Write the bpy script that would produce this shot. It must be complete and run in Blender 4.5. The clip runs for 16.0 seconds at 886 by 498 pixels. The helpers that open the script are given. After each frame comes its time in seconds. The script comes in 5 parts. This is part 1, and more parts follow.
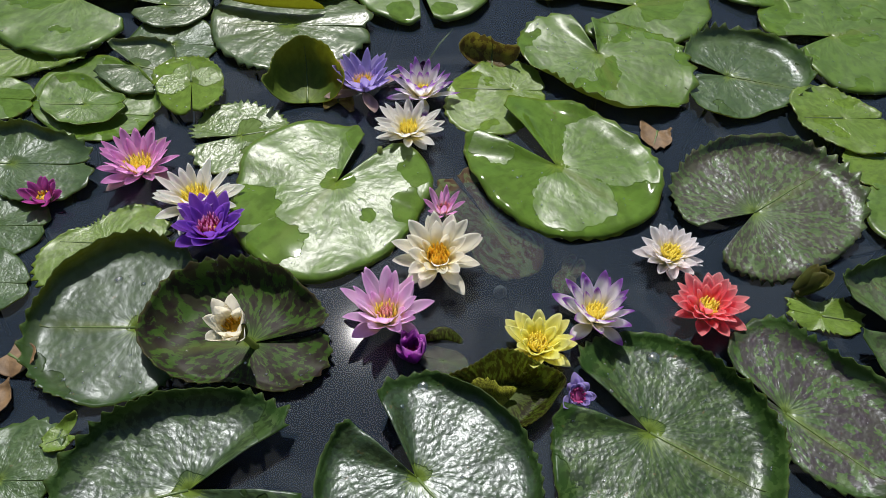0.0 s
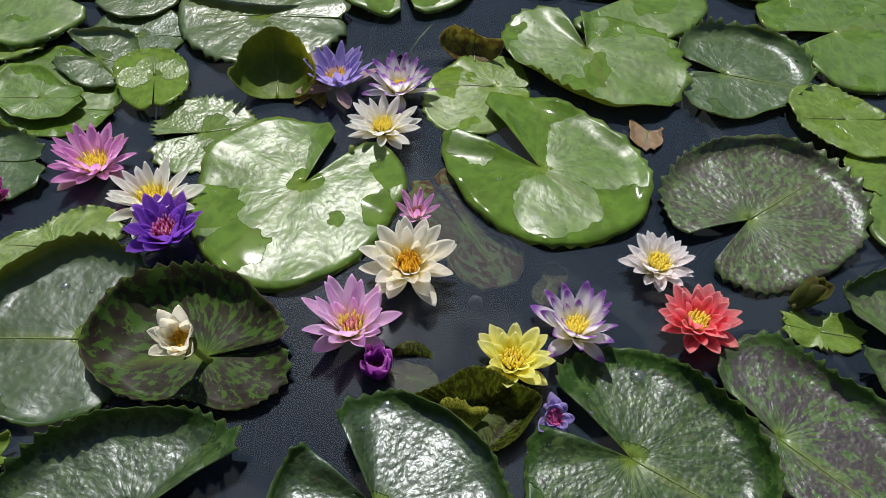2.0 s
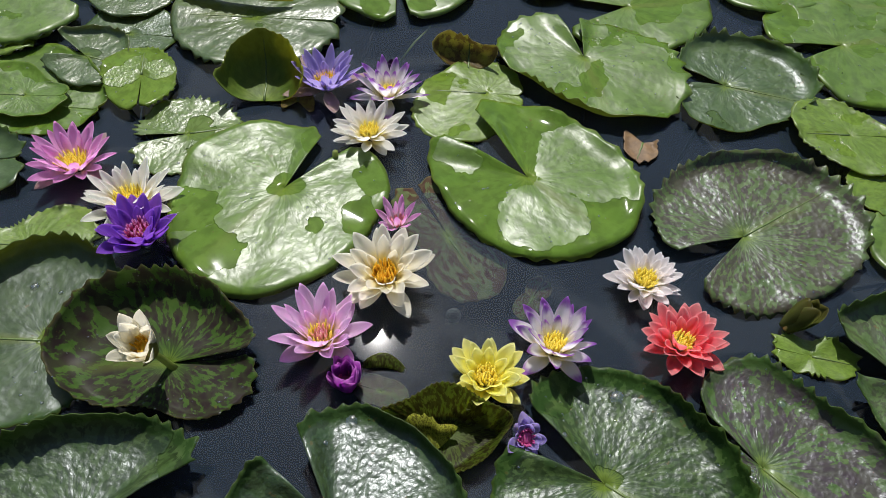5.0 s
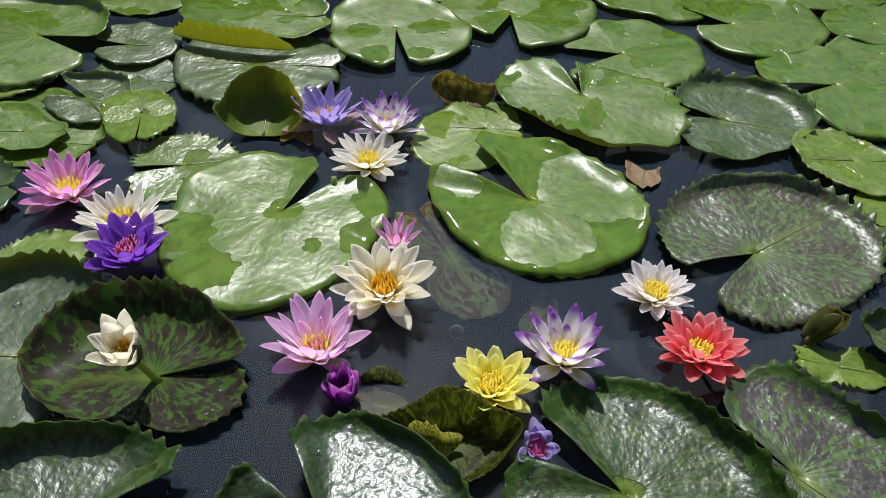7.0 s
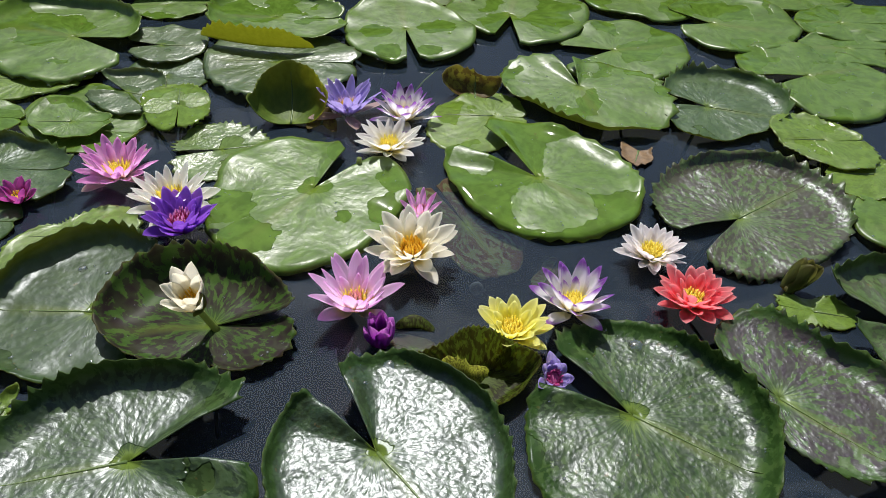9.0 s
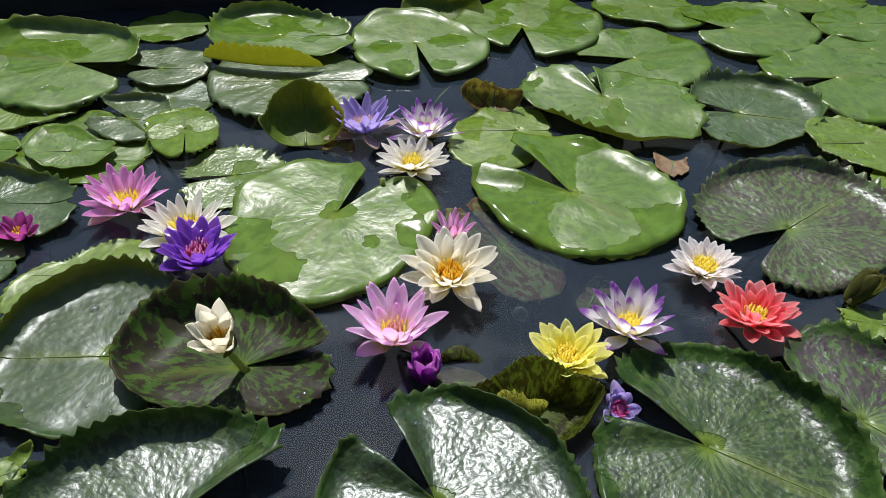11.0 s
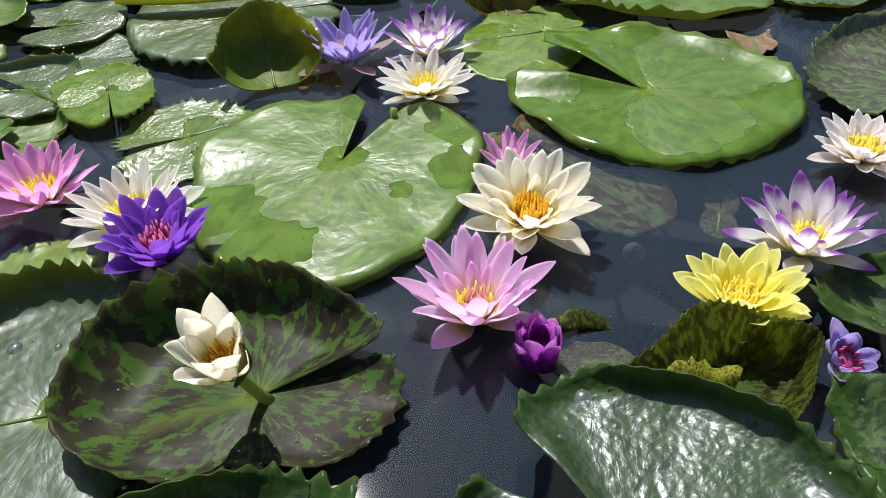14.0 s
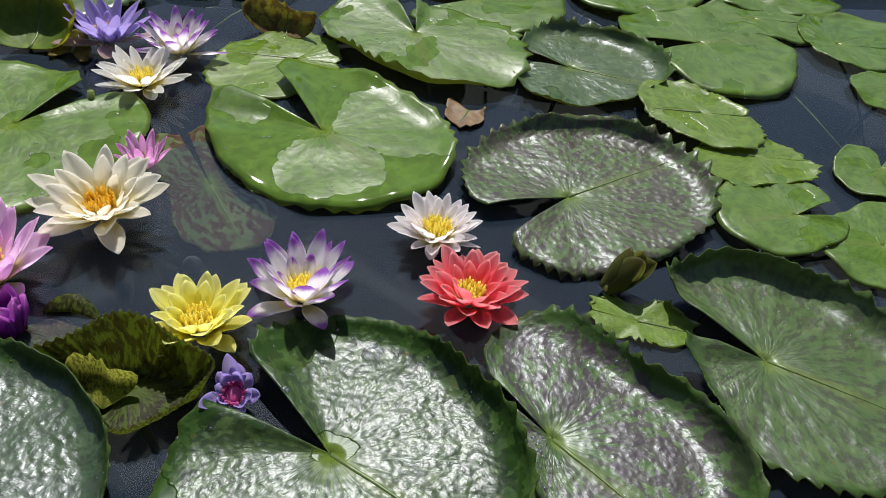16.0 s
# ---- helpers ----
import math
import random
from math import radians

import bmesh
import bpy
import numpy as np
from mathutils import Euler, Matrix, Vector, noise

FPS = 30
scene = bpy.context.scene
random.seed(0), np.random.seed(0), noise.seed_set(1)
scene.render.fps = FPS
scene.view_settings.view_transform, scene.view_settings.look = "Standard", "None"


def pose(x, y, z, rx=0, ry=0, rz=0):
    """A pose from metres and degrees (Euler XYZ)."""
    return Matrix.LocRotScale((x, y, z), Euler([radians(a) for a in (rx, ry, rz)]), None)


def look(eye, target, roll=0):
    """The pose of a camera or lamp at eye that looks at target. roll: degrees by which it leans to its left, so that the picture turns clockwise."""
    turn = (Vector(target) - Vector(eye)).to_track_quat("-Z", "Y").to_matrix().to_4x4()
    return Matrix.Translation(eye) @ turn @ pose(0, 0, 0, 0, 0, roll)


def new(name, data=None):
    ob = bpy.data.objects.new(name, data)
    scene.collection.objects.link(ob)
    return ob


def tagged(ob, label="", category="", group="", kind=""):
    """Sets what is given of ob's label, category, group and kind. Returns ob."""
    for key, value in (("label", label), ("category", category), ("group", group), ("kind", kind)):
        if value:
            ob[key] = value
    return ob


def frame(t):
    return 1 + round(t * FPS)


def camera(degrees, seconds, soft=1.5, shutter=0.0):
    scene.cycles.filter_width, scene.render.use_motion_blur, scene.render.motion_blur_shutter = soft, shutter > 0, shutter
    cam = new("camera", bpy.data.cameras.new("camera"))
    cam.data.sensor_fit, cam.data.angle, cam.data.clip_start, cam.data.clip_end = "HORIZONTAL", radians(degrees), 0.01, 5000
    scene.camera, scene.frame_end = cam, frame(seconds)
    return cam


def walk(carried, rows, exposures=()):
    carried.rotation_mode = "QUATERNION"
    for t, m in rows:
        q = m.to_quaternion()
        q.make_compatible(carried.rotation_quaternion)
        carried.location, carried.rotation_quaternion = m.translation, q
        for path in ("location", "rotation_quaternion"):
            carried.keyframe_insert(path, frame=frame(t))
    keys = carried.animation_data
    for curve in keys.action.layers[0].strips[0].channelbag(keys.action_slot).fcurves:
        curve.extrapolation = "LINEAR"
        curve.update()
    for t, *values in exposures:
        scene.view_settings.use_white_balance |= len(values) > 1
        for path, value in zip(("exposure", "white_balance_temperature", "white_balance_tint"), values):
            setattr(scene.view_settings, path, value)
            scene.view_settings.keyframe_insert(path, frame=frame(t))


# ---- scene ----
cam = camera(61.2, 16.0, 0.75)
METRES, EYE, TILT, LEAN, TURN = 1.5, 0.794, -52.18, -1.9, 0.0
ROWS = [
    (0.0, 0.0, 0.0, 0.0, -0.0, 0.0, -0.0),
    (0.5, 0.0135, 0.0202, -0.0018, -0.16, 0.13, 0.08),
    (1.0, 0.0178, 0.0358, 0.0011, -0.22, 0.22, 0.14),
    (1.5, 0.0207, 0.0456, 0.005, -0.15, 0.03, -0.17),
    (2.0, 0.0234, 0.0435, 0.0084, 0.04, -0.23, -0.48),
    (2.5, 0.0228, 0.034, 0.0116, 0.31, -0.42, -0.81),
    (3.0, 0.0251, 0.0268, 0.0123, 0.58, -0.65, -1.14),
    (3.5, 0.0277, 0.0248, 0.0123, 0.66, -0.73, -1.44),
    (4.0, 0.0341, 0.0369, 0.0095, 0.91, -0.83, -1.63),
    (4.5, 0.0485, 0.0477, 0.0117, 1.37, -0.74, -1.91),
    (5.0, 0.0565, 0.0626, 0.0111, 1.6, 0.33, -2.04),
    (7.5, 0.0561, 0.0772, -0.0901, 1.5, 10.05, -0.99),
    (8.0, 0.0536, 0.0456, -0.1015, 1.29, 10.15, -0.61),
    (10.5, -0.0052, 0.0225, -0.1225, -0.09, 11.01, -0.32),
    (11.0, -0.014, 0.0688, -0.1061, -0.11, 11.82, 1.92),
    (11.2, -0.0273, 0.101, -0.0957, 0.23, 12.73, 4.92),
    (11.5, -0.0563, 0.1492, -0.0846, 1.23, 13.33, 8.87),
    (11.7, -0.0824, 0.1735, -0.083, 0.99, 13.29, 10.28),
    (12.0, -0.1117, 0.2136, -0.0816, 0.33, 13.0, 11.59),
    (12.2, -0.1261, 0.23, -0.0768, -1.33, 12.5, 12.89),
    (12.5, -0.1382, 0.2452, -0.0736, -1.96, 12.43, 14.3),
    (12.7, -0.1423, 0.2503, -0.0743, -2.04, 12.36, 15.2),
    (13.0, -0.1459, 0.2507, -0.0754, -2.65, 12.16, 16.16),
    (13.2, -0.1423, 0.2523, -0.0715, -2.63, 12.08, 17.28),
    (13.5, -0.1385, 0.258, -0.0758, -2.69, 11.88, 17.27),
    (13.7, -0.1226, 0.2562, -0.0794, -2.86, 11.06, 15.55),
    (14.0, -0.0844, 0.2505, -0.0883, -2.23, 10.54, 11.77),
    (14.2, -0.0595, 0.2348, -0.0966, -1.96, 11.05, 8.44),
    (14.5, -0.0176, 0.2235, -0.1091, -1.95, 11.04, 3.75),
    (14.7, 0.0106, 0.2121, -0.1122, -2.18, 11.13, 1.2),
    (15.0, 0.0542, 0.2007, -0.1182, -2.56, 10.99, -1.43),
    (15.2, 0.0842, 0.1909, -0.1171, -2.68, 11.16, -2.45),
    (15.5, 0.1293, 0.1859, -0.1156, -2.48, 11.0, -2.78),
    (16.0, 0.1926, 0.1941, -0.1067, -2.08, 11.0, -3.3),
]
walk(cam, [(t, pose(0, 0, EYE, TILT, LEAN, TURN) @ pose(METRES * x, METRES * y, METRES * z, 90 + pitch, roll, yaw)) for t, x, y, z, yaw, pitch, roll in ROWS],
     ((0.0, -0.05), (5.0, 0.03), (7.5, 0.1), (11.0, 0.16), (11.6, 0.15), (12.0, 0.12), (12.6, 0.39), (14.0, 0.37), (15.0, 0.14), (16.0, 0.06)))

# ---- light: clear midday sky, high sun ahead over the pond ----
SUN_UP, SUN_AZ = 58.3, -8.9  # degrees; azimuth from +y towards +x
world = bpy.data.worlds.new("sky")
scene.world = world
world.use_nodes = True
wn = world.node_tree
sky = wn.nodes.new("ShaderNodeTexSky")
sky.sky_type, sky.sun_disc = "NISHITA", False
sky.sun_elevation, sky.sun_rotation = radians(SUN_UP), radians(SUN_AZ)
sky.air_density, sky.dust_density = 1.0, 1.5
wn.links.new(sky.outputs[0], wn.nodes["Background"].inputs[0])
wn.nodes["Background"].inputs[1].default_value = 0.095
sun_data = bpy.data.lights.new("sun", "SUN")
sun_data.energy, sun_data.angle, sun_data.color = 5.2, radians(0.6), (1.0, 0.97, 0.932)
sun = new("sun", sun_data)
sd = Vector((math.cos(radians(SUN_UP)) * math.sin(radians(SUN_AZ)), math.cos(radians(SUN_UP)) * math.cos(radians(SUN_AZ)), math.sin(radians(SUN_UP))))
sun.matrix_world = look(sd * 8, (0, 0, 0))


# ---- materials ----
class Nodes:
    """A thin wrapper that adds nodes to a material and links them."""

    def __init__(self, name):
        self.m = bpy.data.materials.new(name)
        self.m.use_nodes = True
        self.t = self.m.node_tree
        self.b = self.t.nodes["Principled BSDF"]
        self.out = self.t.nodes["Material Output"]

    def put(self, socket, value):
        if isinstance(value, bpy.types.NodeSocket):
            self.t.links.new(value, socket)
        else:
            socket.default_value = value

    def add(self, kind, **inputs):
        n = self.t.nodes.new("ShaderNode" + kind)
        for key, value in inputs.items():
            self.put(n.inputs[key.replace("_", " ")], value)
        return n

    def math(self, op, a, b=0.0, c=0.0):
        n = self.t.nodes.new("ShaderNodeMath")
        n.operation = op
        for s, v in zip(n.inputs, (a, b, c)):
            self.put(s, v)
        return n.outputs[0]

    def step(self, v, lo, hi, a=0.0, b=1.0):
        n = self.t.nodes.new("ShaderNodeMapRange")
        n.interpolation_type = "SMOOTHSTEP"
        for s, w in zip(n.inputs, (v, lo, hi, a, b)):
            self.put(s, w)
        return n.outputs[0]

    def mix(self, f, a, b):
        n = self.t.nodes.new("ShaderNodeMix")
        n.data_type = "RGBA"
        for i, v in ((0, f), (6, a), (7, b)):
            self.put(n.inputs[i], (*v, 1.0) if isinstance(v, tuple) and len(v) == 3 else v)
        return n.outputs[2]

    def vec(self, x, y, z=0.0):
        n = self.t.nodes.new("ShaderNodeCombineXYZ")
        for s, v in zip(n.inputs, (x, y, z)):
            self.put(s, v)
        return n.outputs[0]

    def noise(self, vector, scale, detail=3.0, rough=0.55):
        return self.add("TexNoise", Vector=vector, Scale=scale, Detail=detail, Roughness=rough).outputs[0]

    def bump(self, height, strength, distance):
        return self.add("Bump", Height=height, Strength=strength, Distance=distance).outputs[0]

    def thin(self, share, colour, normal=None):
        """Lets part of the light through a thin sheet."""
        tr = self.add("BsdfTranslucent")
        root = self.add("Gamma", Color=(*colour, 1.0) if isinstance(colour, tuple) else colour, Gamma=0.55)  # two skins, each tints the light
        self.put(tr.inputs[0], root.outputs[0])
        if normal:
            self.put(tr.inputs[1], normal)
        mx = self.add("MixShader")
        self.put(mx.inputs[0], share)
        self.t.links.new(self.b.outputs[0], mx.inputs[1])
        self.t.links.new(tr.outputs[0], mx.inputs[2])
        self.t.links.new(mx.outputs[0], self.out.inputs[0])


def leaf_material(name, green, pale, dark=None, blotch=0.5, wet=0.6, rough=0.34, relief=0.5, cells=30, through_light=0.3, gloss=0.65, pools=None, dry_spots=None, streaks=(46.0, 7.0), strength=0.9, soft_edge=0.035, clear_side=None, foil=1.0, edge_dark=None, patch=0.0, film_rough=0.07, film_gloss=0.3, pebble=0.8, swell=3.2, sheen_tint=(1.0, 1.0, 1.0), wrinkle=0.3, coat=0.12, dull_rim=None):
    """A waxy pad: radial veins, blistered skin, water film lying in patches, dark blotches drawn out along the veins."""
    n = Nodes(name)
    uv = n.add("UVMap")
    uv.uv_map = "polar"
    s = n.add("SeparateXYZ", Vector=uv.outputs[0])
    a, u = s.outputs[0], s.outputs[1]
    rnd = n.math("MULTIPLY", n.add("ObjectInfo").outputs["Random"], 40.0)
    tc = n.add("TexCoord").outputs["Object"]
    shift = n.add("VectorMath", Vector=tc)
    n.put(shift.inputs[1], n.vec(rnd, rnd, 0.0))
    co = shift.outputs[0]
    big = n.noise(co, 9.0, 2.0, 0.45)
    mid = n.noise(co, 45.0, 4.0)
    fine = n.noise(co, 260.0, 4.0, 0.6)
    wob = n.math("MULTIPLY", n.math("SUBTRACT", n.noise(co, 30.0, 2.0), 0.5), 0.035)
    aw = n.math("ADD", a, wob)
    # main veins
    ray = n.math("PINGPONG", n.math("MULTIPLY", aw, 22.0), 0.5)
    vein = n.step(n.math("MULTIPLY", ray, n.math("ADD", u, 0.05)), 0.0, 0.05, 1.0, 0.0)
    vein = n.math("MULTIPLY", vein, n.step(u, 1.0, 0.35))
    # the strong rib opposite the slit
    mrib = n.math("MULTIPLY", n.step(n.math("MULTIPLY", n.math("ABSOLUTE", n.math("SUBTRACT", aw, 0.5)), n.math("ADD", u, 0.12)), 0.003, 0.016, 1.0, 0.0), n.step(u, 0.98, 0.3))
    # blisters between the veins
    warp = n.add("VectorMath", Vector=co)
    n.put(warp.inputs[1], n.vec(n.math("MULTIPLY", mid, 0.006), n.math("MULTIPLY", fine, 0.003), n.math("MULTIPLY", mid, 0.004)))
    vor = n.t.nodes.new("ShaderNodeTexVoronoi")
    vor.feature = "SMOOTH_F1"
    n.put(vor.inputs["Vector"], warp.outputs[0])
    vor.inputs["Scale"].default_value = cells * 1.6
    vor.inputs["Smoothness"].default_value = 0.85
    blister = n.math("SUBTRACT", 1.0, vor.outputs["Distance"])
    net = n.t.nodes.new("ShaderNodeTexVoronoi")
    net.feature = "DISTANCE_TO_EDGE"
    n.put(net.inputs["Vector"], n.vec(n.math("MULTIPLY", aw, 34.0), n.math("MULTIPLY", u, 8.0), rnd))
    net.inputs["Scale"].default_value = 1.0
    crease = n.step(net.outputs["Distance"], 0.0, 0.3)
    # water film
    film = n.step(n.math("ADD", big, n.math("MULTIPLY", n.math("SUBTRACT", mid, 0.5), 0.12)), wet, wet + 0.008)
    spots = pools or dry_spots
    if spots:
        # water lying in places of its own on the pad: (x, y, radius) from the stalk
        ragged = n.math("MULTIPLY", n.math("SUBTRACT", n.noise(tc, 22.0, 3.0, 0.5), 0.5), 0.055)
        film = 0.0
        for px, py, pr in spots:
            away = n.add("VectorMath", Vector=tc)
            away.operation = "DISTANCE"
            away.inputs[1].default_value = (px, py, 0.0)
            film = n.math("MAXIMUM", film, n.step(n.math("ADD", away.outputs["Value"], ragged), pr, pr - 0.0012))
        if dry_spots:
            film = n.math("SUBTRACT", 1.0, film)
    dry = n.math("SUBTRACT", 1.0, film)
    # colour
    col = n.mix(n.step(mid, 0.3, 0.7), green, pale)
    streak = n.noise(n.vec(n.math("MULTIPLY", aw, streaks[0]), n.math("MULTIPLY", u, streaks[1]), rnd), 1.0, 3.0, 0.6)
    col = n.mix(n.math("MULTIPLY", n.step(streak, 0.44, 0.58), 0.6), col, tuple(0.6 * c for c in green))
    if dark:
        where = n.math("ADD", streak, n.math("MULTIPLY", n.math("SUBTRACT", mid, 0.5), 0.3))
        if patch:
            where = n.math("ADD", where, n.math("MULTIPLY", n.math("SUBTRACT", n.noise(co, 16.0, 2.0), 0.5), patch))
        spot = n.step(where, blotch, blotch + soft_edge)
        spot = n.math("MULTIPLY", spot, n.step(u, 0.08, 0.3))
        if edge_dark:
            spot = n.math("MULTIPLY", spot, n.step(u, edge_dark, edge_dark + 0.12, 0.55, 1.0))
        col = n.mix(n.math("MULTIPLY", spot, strength), col, dark)
    col = n.mix(n.math("MULTIPLY", vein, 0.08), col, tuple(min(1.0, 1.5 * c) for c in pale))
    col = n.mix(n.math("MULTIPLY", mrib, 0.6), col, (0.13, 0.16, 0.035))
    col = n.mix(n.math("MULTIPLY", n.math("SUBTRACT", 1.0, crease), 0.1), col, tuple(min(1.0, 1.7 * c) for c in pale))
    star = n.step(n.math("ADD", u, n.math("MULTIPLY", n.math("SUBTRACT", streak, 0.5), 0.4)), 0.15, 0.06)
    col = n.mix(n.math("MULTIPLY", star, 0.6), col, (0.16, 0.23, 0.03))
    rim = n.step(n.math("ADD", u, n.math("MULTIPLY", mid, 0.02)), 0.985, 1.005)
    col = n.mix(n.math("MULTIPLY", rim, 0.25), col, (0.16, 0.14, 0.03))
    col = n.mix(n.math("MULTIPLY", n.step(fine, 0.62, 0.72), 0.4), col, (0.05, 0.045, 0.02))
    col = n.mix(n.math("MULTIPLY", n.step(n.noise(co, 95.0, 2.0), 0.7, 0.74), 0.6), col, (0.14, 0.1, 0.03))
    sheen_mask = dry
    if dull_rim:
        # the gloss drops short of the margin, and the colour there turns deep green
        bare = n.step(n.math("ADD", u, n.math("MULTIPLY", n.math("SUBTRACT", n.math("ADD", mid, big), 1.0), 0.22)), dull_rim, dull_rim + 0.07)
        col = n.mix(n.math("MULTIPLY", bare, 0.55), col, (0.026, 0.07, 0.012))
        sheen_mask = n.math("MULTIPLY", dry, n.math("SUBTRACT", 1.0, n.math("MULTIPLY", bare, 0.8)))
    n.put(n.b.inputs["Base Color"], col)
    n.put(n.b.inputs["Roughness"], n.math("ADD", n.math("MULTIPLY", dry, n.math("ADD", rough - 0.05, n.math("MULTIPLY", mid, 0.1))), n.math("MULTIPLY", film, film_rough)))
    n.b.inputs["IOR"].default_value = 1.47
    # colours the sheen: the bluish values stand for reflected sky
    n.b.inputs["Specular Tint"].default_value = (*sheen_tint, 1.0)
    n.put(n.b.inputs["Specular IOR Level"], n.math("ADD", n.math("MULTIPLY", sheen_mask, gloss), n.math("MULTIPLY", film, film_gloss)))
    h = n.math("ADD", n.math("MULTIPLY", blister, pebble), n.math("ADD", n.math("MULTIPLY", vein, -0.07), n.math("MULTIPLY", mrib, 0.5)))
    h = n.math("ADD", h, n.math("MULTIPLY", fine, 0.06))
    furrow = n.noise(n.vec(n.math("MULTIPLY", aw, 90.0), n.math("MULTIPLY", u, 20.0), rnd), 1.0, 2.0, 0.6)
    h = n.math("ADD", h, n.math("MULTIPLY", n.math("MULTIPLY", furrow, wrinkle), n.step(u, 0.1, 0.6)))
    h = n.math("ADD", n.math("MULTIPLY", h, 0.4), n.math("ADD", n.math("MULTIPLY", n.noise(co, 50.0, 1.5, 0.5), 0.4), n.math("MULTIPLY", n.noise(co, 15.0, 1.0, 0.4), swell)))
    h = n.math("ADD", h, n.math("MULTIPLY", crease, 0.12 * foil))
    h = n.math("ADD", h, n.math("MULTIPLY", n.noise(n.vec(n.math("MULTIPLY", aw, 30.0), n.math("MULTIPLY", u, 6.0), rnd), 1.0, 1.0, 0.4), 0.3 * foil))
    h = n.math("MULTIPLY", h, n.math("ADD", n.math("MULTIPLY", dry, 0.92), 0.08))
    h = n.math("MULTIPLY", h, n.step(u, 0.0, 0.25))
    nor = n.bump(h, relief, 0.003)
    n.put(n.b.inputs["Normal"], nor)
    n.put(n.b.inputs["Coat Weight"], n.math("MULTIPLY", sheen_mask, coat))
    n.b.inputs["Coat Roughness"].default_value = 0.26
    n.put(n.b.inputs["Coat Normal"], nor)
    share = through_light
    if clear_side:
        # the translucent share rises from one side of the leaf to the other
        sx = n.add("SeparateXYZ", Vector=tc).outputs[0]
        share = n.step(n.math("ADD", sx, n.math("MULTIPLY", n.math("SUBTRACT", mid, 0.5), 0.04)), clear_side[0], clear_side[1], 0.2, 0.66)
    n.thin(share, n.mix(0.85, col, (0.5, 0.5, 0.03)) if clear_side else n.mix(0.04 if dark else 0.5, col, (0.42, 0.45, 0.02)))
    return n.m


def petal_material(name, base, mid, tip, edge=None, share=0.76, veins=0.25, tips=(0.55, 0.98)):
    """A thin petal, coloured from its base to its tip, with fine lengthwise veins."""
    n = Nodes(name)
    uv = n.add("UVMap")
    uv.uv_map = "polar"
    s = n.add("SeparateXYZ", Vector=uv.outputs[0])
    l, w = s.outputs[0], s.outputs[1]
    rnd = n.math("MULTIPLY", n.add("ObjectInfo").outputs["Random"], 30.0)
    cloud = n.noise(n.vec(n.math("MULTIPLY", l, 3.0), n.math("MULTIPLY", w, 3.0), rnd), 1.0, 3.0)
    line = n.noise(n.vec(n.math("MULTIPLY", l, 1.2), n.math("MULTIPLY", w, 26.0), rnd), 1.0, 2.0)
    lw = n.math("ADD", l, n.math("MULTIPLY", n.math("SUBTRACT", cloud, 0.5), 0.25))
    col = n.mix(n.step(lw, 0.12, 0.5), base, mid)
    col = n.mix(n.step(lw, tips[0], tips[1]), col, tip)
    if edge:
        away = n.math("ABSOLUTE", n.math("SUBTRACT", w, 0.5))
        e = n.math("MULTIPLY", n.step(n.math("ADD", away, n.math("MULTIPLY", n.math("SUBTRACT", cloud, 0.5), 0.2)), 0.3, 0.48), n.step(l, 0.42, 0.8))
        col = n.mix(n.math("MULTIPLY", e, 0.6), col, edge)
    col = n.mix(n.math("MULTIPLY", n.step(line, 0.45, 0.7), veins), col, tuple(0.72 * c for c in mid))
    n.put(n.b.inputs["Base Color"], col)
    n.b.inputs["Roughness"].default_value = 0.42
    n.b.inputs["Specular IOR Level"].default_value = 0.35
    n.put(n.b.inputs["Normal"], n.bump(n.math("ADD", line, n.math("MULTIPLY", cloud, 0.8)), 0.25, 0.001))
    n.thin(share, col)
    return n.m


def plain_material(name, a, b, scale=120.0, rough=0.5, relief=0.3, share=0.0):
    n = Nodes(name)
    tc = n.add("TexCoord").outputs["Object"]
    f = n.noise(tc, scale, 4.0, 0.6)
    col = n.mix(n.step(f, 0.3, 0.7), a, b)
    n.put(n.b.inputs["Base Color"], col)
    n.b.inputs["Roughness"].default_value = rough
    n.put(n.b.inputs["Normal"], n.bump(f, relief, 0.002))
    if share:
        n.thin(share, col)
    return n.m


def stamen_material(name, base, tip, share=0.5):
    """Stamens that change colour towards their tips."""
    n = Nodes(name)
    z = n.add("SeparateXYZ", Vector=n.add("TexCoord").outputs["Generated"]).outputs[2]
    col = n.mix(n.step(z, 0.55, 0.85), base, tip)
    n.put(n.b.inputs["Base Color"], col)
    n.b.inputs["Roughness"].default_value = 0.5
    n.thin(share, col)
    return n.m


